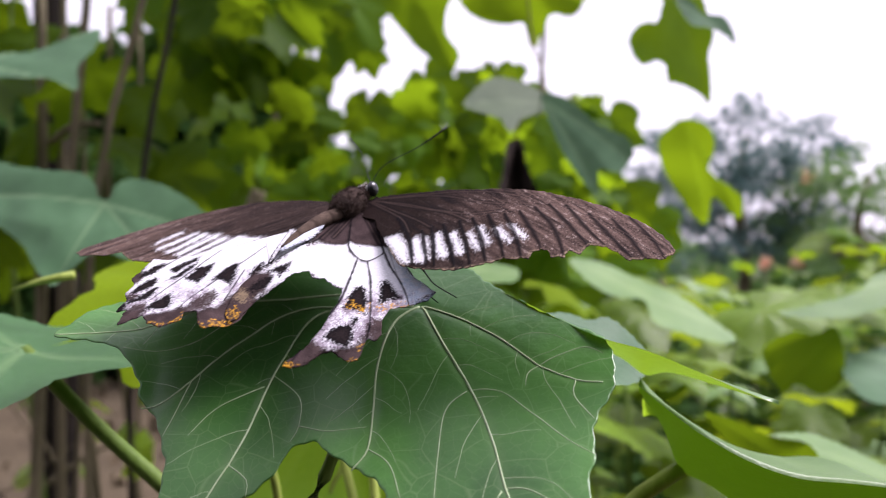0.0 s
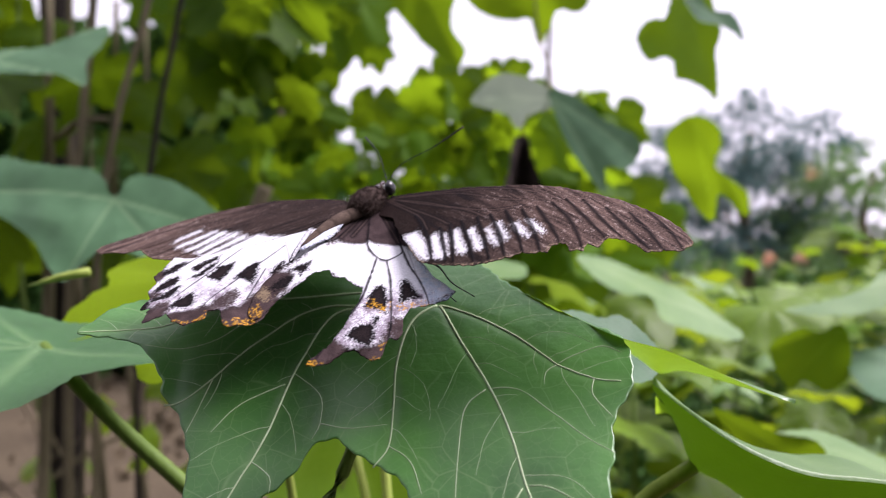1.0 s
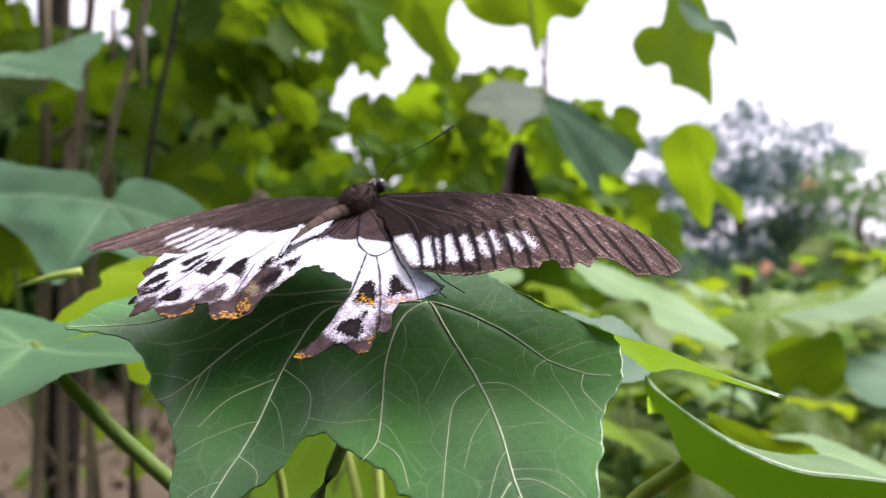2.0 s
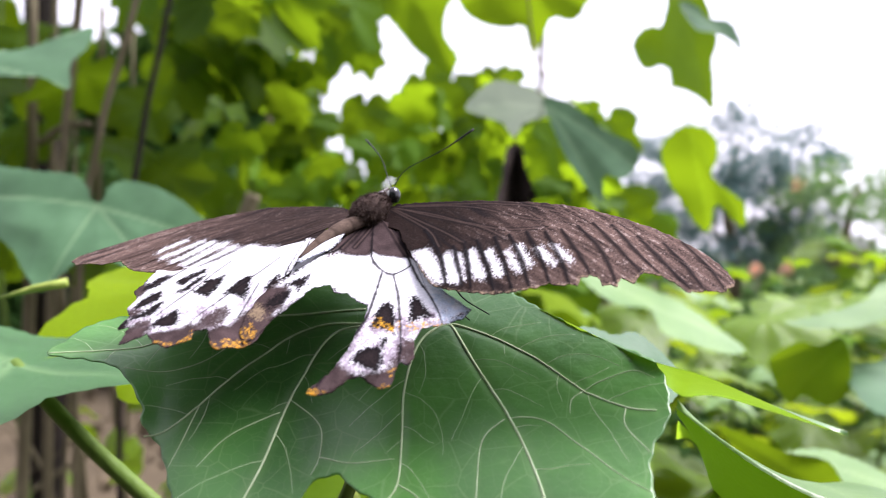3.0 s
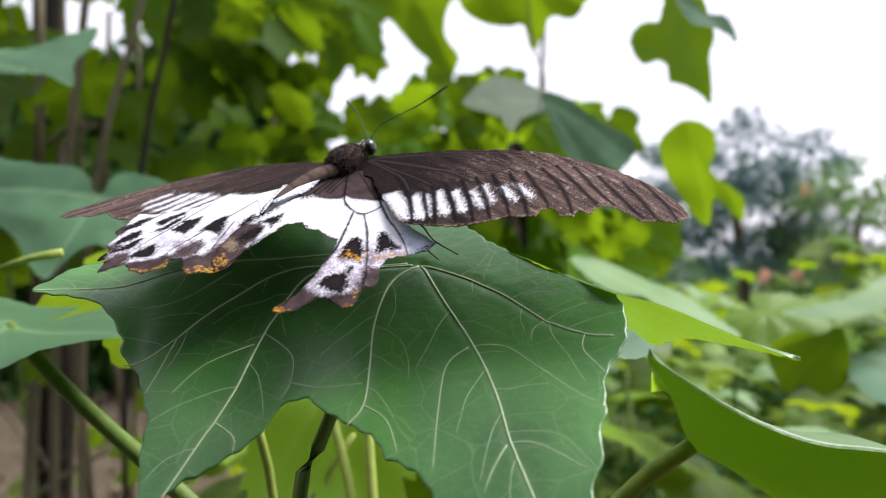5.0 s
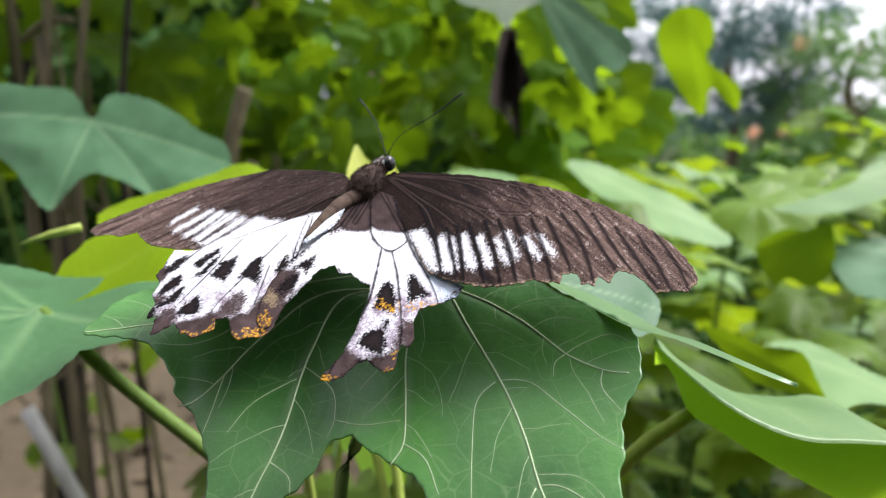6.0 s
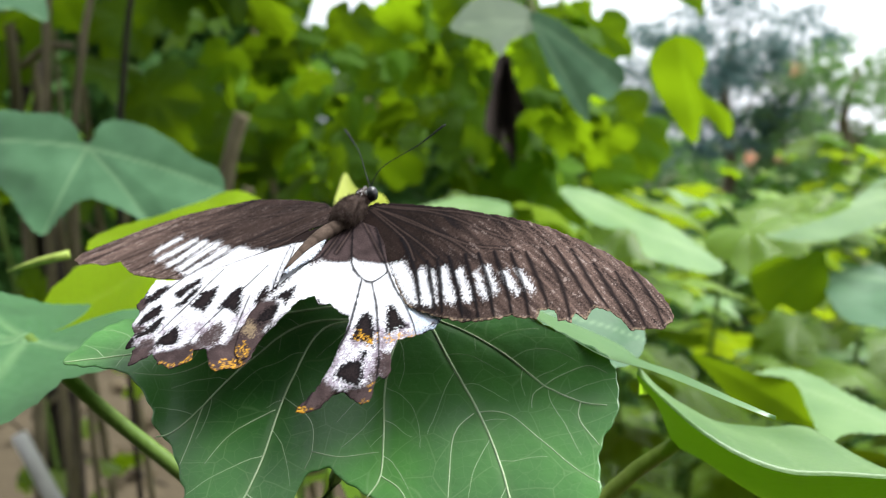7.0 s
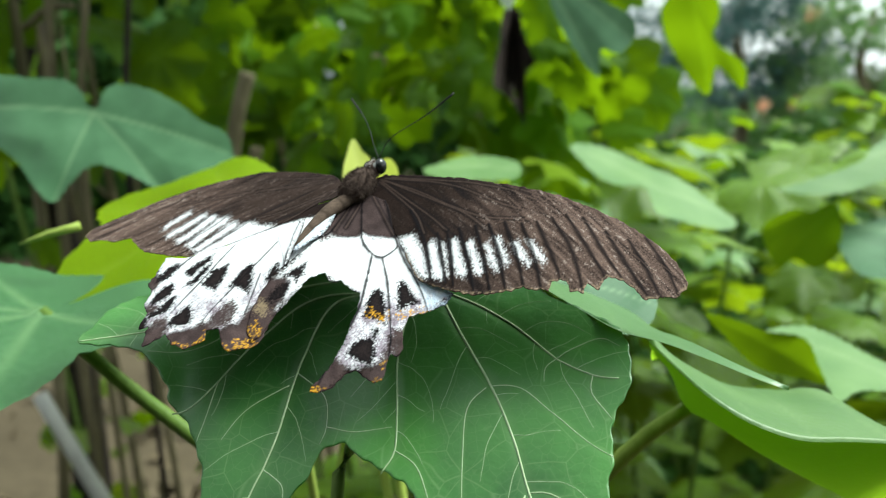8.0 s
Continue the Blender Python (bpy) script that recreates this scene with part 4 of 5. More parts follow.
    part("thorax", blob("thorax", (0.0002, -0.0020, 0.0107), (ahead, side, top), (0.0056, 0.0034, 0.0030), 1, 0.10), M_FUR, fly, "dark furry thorax")
    part("thorax_fur", fur("thorax_fur", (0.0002, -0.0020, 0.0107), (ahead, side, top), (0.0055, 0.0033, 0.0029), 5200, 0.0011, 5), M_FUR, fly, "short dark hairs")
    head = part("head", blob("head", (0.0034, 0.0044, 0.0138), (ahead, side, top), (0.0024, 0.0021, 0.0019), 2, 0.2), M_FUR, fly)
    part("head_fur", fur("head_fur", (0.0034, 0.0044, 0.0138), (ahead, side, top), (0.0023, 0.0020, 0.0018), 500, 0.0008, 6), M_FUR, head)
    for sgn in (-1, 1):
        c = Vector((0.0036, 0.0046, 0.0143)) + side * 0.0017 * sgn + top * (-0.0007 if sgn < 0 else 0.0)
        eye = part("eye", blob("eye", c, (ahead, side, top), (0.0018, 0.0013, 0.0019)), M_EYE, head, "glossy black compound eye")
    part("eye_rim", blob("eye_rim", c - side * 0.0006 - ahead * 0.0009, (ahead, side, top), (0.0010, 0.0008, 0.0015)), M_RIM, eye, "pale grey eye rim")
    for a, b, c, r in ((-0.6, -0.9, 0.0017, 1.2), (0.2, -0.5, 0.0019, 1.5), (0.5, -1.5, 0.0014, 0.9), (0.3, 0.3, 0.0019, 1.1), (-0.1, 0.9, 0.0018, 0.9), (0.9, -2.2, 0.0008, 1.3)):
        at = Vector((0.0034, 0.0044, 0.0138)) + side * 0.0010 * a + ahead * 0.0013 * b + top * c
        part("fur_tuft", fur("fur_tuft", at, (ahead, side, top), (0.00030 * r, 0.00022 * r, 0.0002), 60, 0.0004, 7), M_PALE_FUR, head, "white spot of fur")
    line = curve_line([(-0.0006, -0.0045, 0.0086), (-0.0050, -0.0086, 0.0064), (-0.0085, -0.0134, 0.0038), (-0.0118, -0.0195, 0.0004)], 0.0006)
    girth = [0.0012, 0.0015, 0.0016, 0.0015, 0.0013, 0.0011, 0.0009, 0.0006, 0.0002]
    me = tube("abdomen", line, girth, 20)
    n = len(line)
    ring = np.array([0.55 if (k % 8) == 7 else (0.8 if (k % 8) == 6 else 1.0) for k in range(n)])
    rng = np.random.RandomState(8)
    shade = np.repeat(ring, 20) * rng.uniform(0.75, 1.15, 20 * n)
    a = me.attributes.new("tint", "FLOAT_COLOR", "POINT")
    a.data.foreach_set("color", np.c_[shade[:, None] * np.array((0.105, 0.076, 0.060)), np.ones(20 * n)].astype(np.float32).ravel())
    part("abdomen", me, M_WING, fly, "grey-brown ringed abdomen")
    base = Vector((0.0045, 0.0062, 0.0158))
    for a, b, c in (((0.0075, 0.008, 0.0205), (0.0160, 0.0105, 0.0255), (0.0230, 0.0117, 0.0305)), ((0.0034, 0.0095, 0.0185), (0.0010, 0.018, 0.0245), (-0.0034, 0.028, 0.0302))):
        line = curve_line([base, a, b, c], 0.001)
        part("antenna", tube("antenna", line, [0.00013, 0.00011, 0.00011, 0.00012, 0.00022, 0.00026], 6), M_CHITIN, fly)
    for pts in (((0.012, -0.010, -0.002), (0.017, -0.012, -0.004), (0.020, -0.014, -0.0075), (0.025, -0.015, -0.0105)),
                ((0.010, -0.012, -0.002), (0.014, -0.014, -0.004), (0.017, -0.016, -0.008), (0.021, -0.017, -0.0115))):
        part("leg", tube("leg", curve_line(pts, 0.001), [0.0003, 0.00025, 0.00016, 0.00012], 6), M_CHITIN, fly)
    return fly, wing


FLY, FLAP = make_butterfly()


# ---- leaves of the shrubs ----
def palm_leaf(name, seed, lobes=1.0, droop=0.25, cup=0.08, rings=9, seg=72, form=None, ribs=(-98, -46, 0, 46, 98), teeth=0.05):
    """A lobed, toothed leaf one unit long: joint at the origin, tip along y, upper face to z."""
    rng = random.Random(seed)
    ang = [0, 24, 46, 72, 98, 128, 158, 180]
    rad = [1.0, 0.66, 0.84, 0.58, 0.70, 0.52, 0.44, 0.10]
    left = [max(0.1, r + rng.uniform(-0.06, 0.06)) for r in rad]
    right = [max(0.1, r + rng.uniform(-0.06, 0.06)) for r in rad]
    left[0] = right[0] = 1.0
    left[-1] = right[-1] = 0.10
    verts, faces, vein = [(0, 0, 0)], [], [1.0]
    ph = rng.uniform(0, 6)
    for i in range(1, rings + 1):
        f = i / rings
        for j in range(seg):
            a = -180 + 360 * j / seg
            if form:
                ga, gr = form[0] if a < 0 else form[1]
                r = float(np.interp(abs(a), ga, gr))
            else:
                r = float(np.interp(abs(a), ang, left if a < 0 else right))
            r = 0.55 * (1 - lobes) + r * lobes
            if i == rings:
                r *= 1 + teeth * (1 if j % 2 else -1)
            q = f * r
            x, y = q * math.sin(radians(a)), q * math.cos(radians(a))
            ridge = min(abs(a - k) for k in ribs)
            z = -droop * q * q + cup * q * min(1.0, ridge / 22.0) * 0.8 + 0.05 * math.sin(3.0 * x + ph) * q + 0.03 * math.sin(7 * y + 5 * x + ph)
            verts.append((x, y, z))
            vein.append(max(0.0, 1 - ridge * q / 2.2) * (1 - 0.6 * f))
    for j in range(seg):
        faces.append((0, 1 + (j + 1) % seg, 1 + j))
    for i in range(rings - 1):
        for j in range(seg):
            a, b = 1 + i * seg + j, 1 + i * seg + (j + 1) % seg
            faces.append((a, b, b + seg, a + seg))
    return mesh_of(name, verts, faces, vein=vein)


def leaf_pose(base, tip, up, size):
    y = Vector(tip).normalized()
    z = Vector(up) - y * Vector(up).dot(y)
    z.normalize()
    x = y.cross(z)
    m = Matrix((x, y, z)).transposed().to_4x4()
    return Matrix.Translation(base) @ m @ Matrix.Diagonal((size, size, size, 1))


def put_leaf(parent, mesh, base, tip, up, size, label="", name="leaf"):
    ob = part(name, mesh, None, parent, label)
    ob.matrix_local = parent.matrix_world.inverted() @ leaf_pose(base, tip, up, size)
    return ob


def kinds(prefix, material, seeds, **form):
    out = []
    for s in seeds:
        me = palm_leaf(prefix, s, **form)
        me.materials.append(material)
        out.append(me)
    return out


L_SHRUB = kinds("shrub_leaf", M_SHRUB, (1, 2, 3, 4), droop=0.22)
L_BRIGHT = kinds("sunny_leaf", M_BRIGHT, (25, 26, 27, 28), droop=0.22)
L_YOUNG = kinds("young_leaf", M_YOUNG, (35, 36), droop=0.2)
L_LOW = kinds("low_leaf", M_LOW, (8, 9, 10, 11), droop=0.28)
L_SHEEN = kinds("sheen_leaf", M_SHEEN, (17, 18), droop=0.2, rings=14, seg=96)
L_FLAT = kinds("flat_leaf", M_SIDE, (15,), droop=0.06, cup=0.05, rings=16, seg=120, teeth=0.015)
L_UNDER = kinds("under_leaf", M_FOLD, (13,), droop=0.2, rings=14, seg=96)
L_LIT = kinds("backlit_leaf", M_BACKLIT, (12, 13), droop=0.2, rings=14, seg=96, teeth=0.012)


def stalk(parent, pts, r, material=None, name="stem", sides=8, label=""):
    pts = [Vector(p) for p in pts]
    ext = max(0.004, sum((b - a).length for a, b in zip(pts, pts[1:])) / 24)
    return part(name, tube(name, curve_line(pts, ext), r, sides), material or M_STEM, parent, label)


def folded_leaf():
    """A leaf folded along its near rim: the upper face falls away behind, the underside shows below."""
    rim = [(0.0500, 0.1930, 1.1655), (0.0540, 0.1800, 1.1622), (0.0585, 0.1700, 1.1590), (0.0660, 0.1640, 1.1552), (0.0760, 0.1620, 1.1520), (0.0900, 0.1640, 1.1500), (0.1100, 0.1660, 1.1470)]
    far = [(0.0510, 0.1950, 1.1655), (0.0600, 0.2130, 1.1550), (0.0700, 0.2177, 1.1480), (0.0811, 0.2177, 1.1423), (0.0944, 0.2177, 1.1402), (0.1110, 0.2177, 1.1385), (0.1290, 0.2140, 1.1210)]
    low = [(0.0505, 0.1940, 1.1640), (0.0580, 0.2000, 1.1530), (0.0646, 0.2061, 1.1404), (0.0725, 0.2040, 1.1358), (0.0830, 0.2000, 1.1290), (0.0969, 0.1960, 1.1215), (0.1150, 0.1900, 1.1130)]
    top = part("leaf", loft("folded_leaf", rim, far, 12, 14, 0.0016, 0.0003), M_SHEEN, PLANT, "folded leaf, sky sheen above and through-light below put into its colours")
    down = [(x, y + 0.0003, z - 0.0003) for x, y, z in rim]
    part("leaf_underside", loft("folded_lobe", down, low, 12, 14, -0.0012, 0.0), M_FOLD, top, "underside with light through the blade put into its yellow-green")
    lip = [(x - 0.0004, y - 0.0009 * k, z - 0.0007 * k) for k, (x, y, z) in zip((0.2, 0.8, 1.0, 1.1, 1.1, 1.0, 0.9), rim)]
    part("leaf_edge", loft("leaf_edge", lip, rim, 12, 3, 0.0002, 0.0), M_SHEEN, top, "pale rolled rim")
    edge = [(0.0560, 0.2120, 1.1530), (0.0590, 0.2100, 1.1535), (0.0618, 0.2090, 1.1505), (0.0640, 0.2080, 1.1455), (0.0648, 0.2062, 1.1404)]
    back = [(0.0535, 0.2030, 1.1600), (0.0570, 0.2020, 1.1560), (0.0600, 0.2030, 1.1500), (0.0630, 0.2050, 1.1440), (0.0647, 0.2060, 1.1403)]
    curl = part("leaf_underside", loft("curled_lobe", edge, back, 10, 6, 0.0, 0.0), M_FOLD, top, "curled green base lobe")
    part("leaf_edge", tube("leaf_edge", curve_line(edge, 0.001), [0.0003, 0.0006, 0.0005, 0.0004], 6), M_SHEEN, curl, "pale rolled edge")


def hung_leaf(parent, outline, joint, tips, d, lean, material, label="", cup=0.008, tooth=1.6, name="leaf"):
    """A leaf of its own outline, given in slopes seen from the first eye, d metres off and leaning away by lean (across, upwards)."""
    a0, b0 = joint
    edge = resample(np.array(outline) * 1000, 3.0, True)
    s = np.arange(len(edge)) * 3.0
    t = np.roll(edge, -1, 0) - np.roll(edge, 1, 0)
    t = t / (np.hypot(*t.T)[:, None] + 1e-9)
    edge = edge + np.c_[-t[:, 1], t[:, 0]] * (tooth * (np.abs(((s / 13.0) % 1.0) - 0.5) * 2 - 0.5) + 0.6 * value_noise(s, s * 0, 9.0, 6))[:, None]
    p, faces, rim = sheet(edge, 3.4)
    ribs = [curve_line([np.array(joint) * 1000, (np.array(joint) * 0.5 + np.array(q) * 0.5) * 1000 + np.array((0, 4.0)), np.array(q) * 1000], 4.0) for q in tips]
    near = np.full(len(p), 99.0)
    for q in ribs:
        dist, _, along = to_line(p, q)
        near = np.minimum(near, dist / (1.3 - 0.7 * along))
    u, v = p[:, 0] / 1000 - a0, p[:, 1] / 1000 - b0
    deep = d * (1 + lean[0] * u + lean[1] * v) - cup * d * np.clip(near / 40.0, 0, 1) + 0.007 * d * value_noise(p[:, 0], p[:, 1], 45.0, 17) + 0.5 * d * (u * u + v * v)
    verts = np.c_[p[:, 0] / 1000 * deep, deep, EYE + p[:, 1] / 1000 * deep]
    root = parent.matrix_world.translation
    ob = part(name, mesh_of(name, verts - np.array(root), faces, vein=np.clip(1.2 - near / 1.9, 0, 1)), material, parent, label)
    return ob


# near leaves and stalks of the host plant
def dress_plant():
    put_leaf(PLANT, L_FLAT[0], (-0.129, 0.233, 1.171), (-0.55, -0.83, -0.06), (0.04, -0.06, 1.0), 0.080, "leaf with pale veins, sky sheen put into its grey-green")
    put_leaf(PLANT, L_LIT[0], (-0.086, 0.300, 1.1895), (-0.86, -0.42, -0.22), (-0.05, -0.42, 0.90), 0.074, "leaf with light through it put into its yellow-green")
    stalk(PLANT, [(-0.128, 0.263, 1.191), (-0.138, 0.261, 1.189), (-0.148, 0.260, 1.186)], [0.0016, 0.0013, 0.0004], M_STALK, "leaf_tip")
    put_leaf(PLANT, L_UNDER[0], (-0.045, 0.315, 1.138), (0.30, -0.45, -0.80), (0.0, -0.72, 0.68), 0.068, "leaf with light through it put into its green")
    folded_leaf()
    # stalks
    stalk(PLANT, [(-0.129, 0.233, 1.169), (-0.105, 0.227, 1.148), (-0.070, 0.218, 1.122), (-0.035, 0.21, 1.09), (-0.012, 0.22, 1.03)], [0.0022, 0.0026, 0.003])
    stalk(PLANT, [(0.0648, 0.2062, 1.1402), (0.047, 0.205, 1.1275), (0.020, 0.21, 1.09), (-0.008, 0.22, 1.02)], [0.0022, 0.0026, 0.003], M_STALK)
    stalk(PLANT, [(-0.005, 0.172, 1.1855), (-0.018, 0.176, 1.168), (-0.027, 0.172, 1.148), (-0.031, 0.168, 1.132), (-0.030, 0.18, 1.06), (-0.015, 0.22, 0.95)], [0.0014, 0.0018, 0.0022, 0.003])
    stalk(PLANT, [(-0.057, 0.24, 1.140), (-0.052, 0.245, 1.11), (-0.045, 0.25, 1.02), (-0.02, 0.23, 0.90)], [0.0014, 0.0018, 0.0022], M_STALK)
    stalk(PLANT, [(-0.034, 0.30, 1.122), (-0.047, 0.298, 1.095), (-0.05, 0.28, 1.02), (-0.02, 0.24, 0.9)], [0.0011, 0.0014, 0.002], M_STALK)
    stalk(PLANT, [(-0.01, 0.22, 1.06), (-0.012, 0.225, 0.8), (0.0, 0.23, 0.4), (0.01, 0.24, -0.03)], [0.004, 0.006, 0.009])
    stalk(PLANT, [(-0.086, 0.300, 1.1890), (-0.060, 0.302, 1.17), (-0.03, 0.27, 1.1), (-0.015, 0.23, 0.98)], [0.0014, 0.0018, 0.002], M_STALK)
    # young bud behind the head
    hung_leaf(PLANT, [(-0.1206, 0.0568), (-0.1098, 0.0404), (-0.0996, 0.0269), (-0.0969, 0.0099), (-0.1123, -0.002), (-0.1329, -0.0012), (-0.1375, 0.0196), (-0.1303, 0.0412)], (-0.1165, 0.0019), [(-0.1206, 0.0553)], 0.29, (2.5, 0.0), M_BUD, "pale yellow unfolding leaf bud", 0.03, 0.2, "bud")
    hung_leaf(PLANT, [(-0.0905, 0.0178), (-0.0739, 0.0274), (-0.0644, 0.0109), (-0.0726, -0.0065), (-0.0917, -0.0043)], (-0.0829, -0.0046), [(-0.074, 0.0259)], 0.30, (-1.5, 0.0), M_BUD, "pale yellow unfolding leaf bud", 0.03, 0.2, "bud")
    stalk(PLANT, [(-0.034, 0.292, 1.201), (-0.030, 0.288, 1.16), (-0.018, 0.25, 1.05), (-0.012, 0.226, 0.95)], [0.0014, 0.002, 0.0024], M_STALK)


dress_plant()


# ---- shrubs behind ----
def scatter(parent, meshes, n, us, vs, ds, sizes, seed, accept=None, flat=0.0, hang=1.0):
    rng = random.Random(seed)
    made = 0
    for _ in range(n * 14):
        if made >= n:
            break
        u, v, d = rng.uniform(*us), rng.uniform(*vs), rng.uniform(*ds)
        if accept and rng.random() > accept(u, v, d):
            continue
        p = spot(u, v, d)
        if p.z < 0.1:
            continue
        w = rng.uniform(0, 2 * math.pi)
        tip = Vector((math.cos(w), math.sin(w) * 0.8, -hang * rng.uniform(0.3, 1.5)))
        up = Vector((rng.uniform(-0.6, 0.6), rng.uniform(-1.0, 0.5) * (1 - flat), rng.uniform(0.2, 0.9) + 1.2 * flat))
        put_leaf(parent, rng.choice(meshes), p, tip, up, rng.uniform(*sizes))
        made += 1


def make_back_shrub():
    shrub = empty("tall_shrub", spot(-0.3, -0.9, 1.2) * 1.0, "tall leafy green shrub with brown stems behind the butterfly", "shrub")
    shrub.location.z = 0.0
    bpy.context.view_layer.update()

    # openings in the foliage through which the sky shows
    gaps = [(-0.44, 0.307, 0.03), (-0.41, 0.288, 0.03), (-0.387, 0.275, 0.02), (-0.19, 0.262, 0.012), (-0.154, 0.275, 0.008), (-0.07, 0.296, 0.015), (-0.051, 0.273, 0.02), (-0.029, 0.247, 0.022), (0.004, 0.236, 0.022), (0.034, 0.236, 0.015), (-0.107, 0.213, 0.015), (-0.137, 0.201, 0.014), (-0.158, 0.193, 0.010), (-0.074, 0.195, 0.010), (-0.238, 0.184, 0.011), (-0.137, 0.15, 0.010), (-0.018, 0.163, 0.008), (-0.072, 0.114, 0.007), (0.012, 0.098, 0.008), (0.042, 0.307, 0.03), (0.072, 0.277, 0.03), (0.109, 0.254, 0.03)]

    def clear(u, v, size):
        return all(math.hypot(u - a, v - b) > r + size for a, b, r in gaps)

    def left_side(u, v, d):
        if not clear(u, v, 0.024):
            return 0.0
        if -0.60 < u < -0.40 and 0.09 < v < 0.22:
            return 0.25
        return 1.0 if v > -0.03 else 0.3

    def middle(u, v, d):
        if not clear(u, v, 0.019) or v > 0.25 - 0.35 * (u - 0.05):
            return 0.0
        return 1.0

    def low_right(u, v, d):
        return 1.0 if v < 0.07 else 0.3

    scatter(shrub, L_SHRUB + L_BRIGHT[:2], 190, (-0.85, -0.16), (-0.06, 0.62), (0.9, 1.6), (0.055, 0.10), 3, left_side)
    scatter(shrub, L_BRIGHT + L_SHRUB, 190, (-0.26, 0.20), (0.0, 0.36), (0.9, 1.4), (0.035, 0.062), 4, middle)
    scatter(shrub, L_BRIGHT + L_SHRUB[:2], 45, (0.02, 0.28), (-0.08, 0.12), (1.0, 1.9), (0.05, 0.09), 6, low_right)
    # leaves that can be told apart
    heart = [(-0.6, 0.113), (-0.558, 0.108), (-0.515, 0.104), (-0.48, 0.101), (-0.461, 0.087), (-0.453, 0.068), (-0.441, 0.067), (-0.432, 0.084), (-0.412, 0.093), (-0.373, 0.086), (-0.338, 0.067), (-0.311, 0.045), (-0.278, 0.025), (-0.279, -0.019), (-0.33, -0.021), (-0.375, -0.035), (-0.407, -0.019), (-0.453, -0.003), (-0.488, -0.024), (-0.515, -0.049), (-0.536, -0.03), (-0.554, 0.003), (-0.581, 0.026), (-0.607, 0.049)]
    hung_leaf(shrub, heart, (-0.447, 0.060), [(-0.277, 0.003), (-0.515, -0.049), (-0.605, 0.07), (-0.375, -0.035)], 0.50, (0.0, 0.9), M_PALE, "grey-green heart-shaped hanging leaf")
    hung_leaf(shrub, [(-0.63, 0.254), (-0.585, 0.258), (-0.54, 0.262), (-0.488, 0.281), (-0.452, 0.29), (-0.462, 0.262), (-0.481, 0.243), (-0.484, 0.21), (-0.518, 0.225), (-0.555, 0.226), (-0.63, 0.232)], (-0.615, 0.243), [(-0.452, 0.29), (-0.484, 0.21)], 0.60, (0.3, 1.4), M_PALE, "grey-green leaf")
    hung_leaf(shrub, [(0.027, 0.191), (0.049, 0.217), (0.072, 0.227), (0.105, 0.221), (0.131, 0.206), (0.137, 0.184), (0.105, 0.172), (0.09, 0.154), (0.075, 0.172), (0.049, 0.18)], (0.134, 0.193), [(0.027, 0.191), (0.09, 0.154)], 0.70, (0.6, 1.2), M_DULL, "dull grey-green leaf")
    hung_leaf(shrub, [(0.131, 0.204), (0.161, 0.199), (0.206, 0.165), (0.243, 0.146), (0.251, 0.124), (0.232, 0.101), (0.206, 0.105), (0.204, 0.072), (0.184, 0.09), (0.161, 0.124), (0.143, 0.161)], (0.133, 0.195), [(0.247, 0.116), (0.204, 0.072)], 0.68, (-0.7, 0.8), M_PALE, "pale leaf with a drooping lobe")
    hung_leaf(shrub, [(0.246, 0.273), (0.252, 0.29), (0.266, 0.299), (0.284, 0.301), (0.29, 0.329), (0.294, 0.351), (0.322, 0.359), (0.34, 0.337), (0.357, 0.284), (0.351, 0.258), (0.354, 0.217), (0.351, 0.193), (0.337, 0.206), (0.31, 0.219), (0.298, 0.221), (0.294, 0.243), (0.281, 0.249), (0.266, 0.243), (0.254, 0.251)], (0.307, 0.337), [(0.351, 0.193), (0.246, 0.273)], 0.72, (0.8, -0.3), M_BRIGHT)
    hung_leaf(shrub, [(0.307, 0.333), (0.329, 0.328), (0.344, 0.31), (0.374, 0.305), (0.387, 0.271), (0.37, 0.284), (0.351, 0.292), (0.329, 0.296), (0.314, 0.314)], (0.307, 0.329), [(0.387, 0.271)], 0.715, (-0.4, 0.9), M_PALE, "leaf seen from above, reflected sky put into its grey-green")
    hung_leaf(shrub, [(0.284, 0.139), (0.299, 0.161), (0.322, 0.171), (0.351, 0.161), (0.359, 0.135), (0.351, 0.105), (0.378, 0.083), (0.394, 0.068), (0.393, 0.04), (0.378, 0.049), (0.357, 0.068), (0.348, 0.034), (0.329, 0.046), (0.307, 0.079), (0.292, 0.105)], (0.322, 0.161), [(0.348, 0.034), (0.393, 0.04)], 0.75, (-0.6, -0.2), M_BRIGHT)
    hung_leaf(shrub, [(-0.085, 0.329), (-0.063, 0.299), (-0.037, 0.269), (-0.01, 0.247), (0.012, 0.236), (0.021, 0.258), (0.004, 0.284), (0.004, 0.314), (0.012, 0.351), (-0.085, 0.351)], (-0.044, 0.348), [(0.014, 0.236), (-0.063, 0.299)], 0.90, (0.3, -0.2), M_BRIGHT)
    hung_leaf(shrub, [(0.023, 0.325), (0.049, 0.303), (0.079, 0.296), (0.105, 0.299), (0.113, 0.277), (0.12, 0.262), (0.131, 0.284), (0.143, 0.31), (0.169, 0.307), (0.184, 0.322), (0.187, 0.359), (0.023, 0.359)], (0.109, 0.357), [(0.119, 0.262), (0.184, 0.322), (0.023, 0.325)], 0.85, (0.2, -0.4), M_BRIGHT)
    hung_leaf(shrub, [(-0.027, -0.03), (0.01, -0.02), (0.054, -0.017), (0.098, -0.026), (0.094, -0.043), (0.046, -0.044), (-0.006, -0.041)], (0.098, -0.033), [(-0.027, -0.03)], 0.50, (0.0, 3.0), M_SHEEN, "leaf with sky sheen put into its pale green")
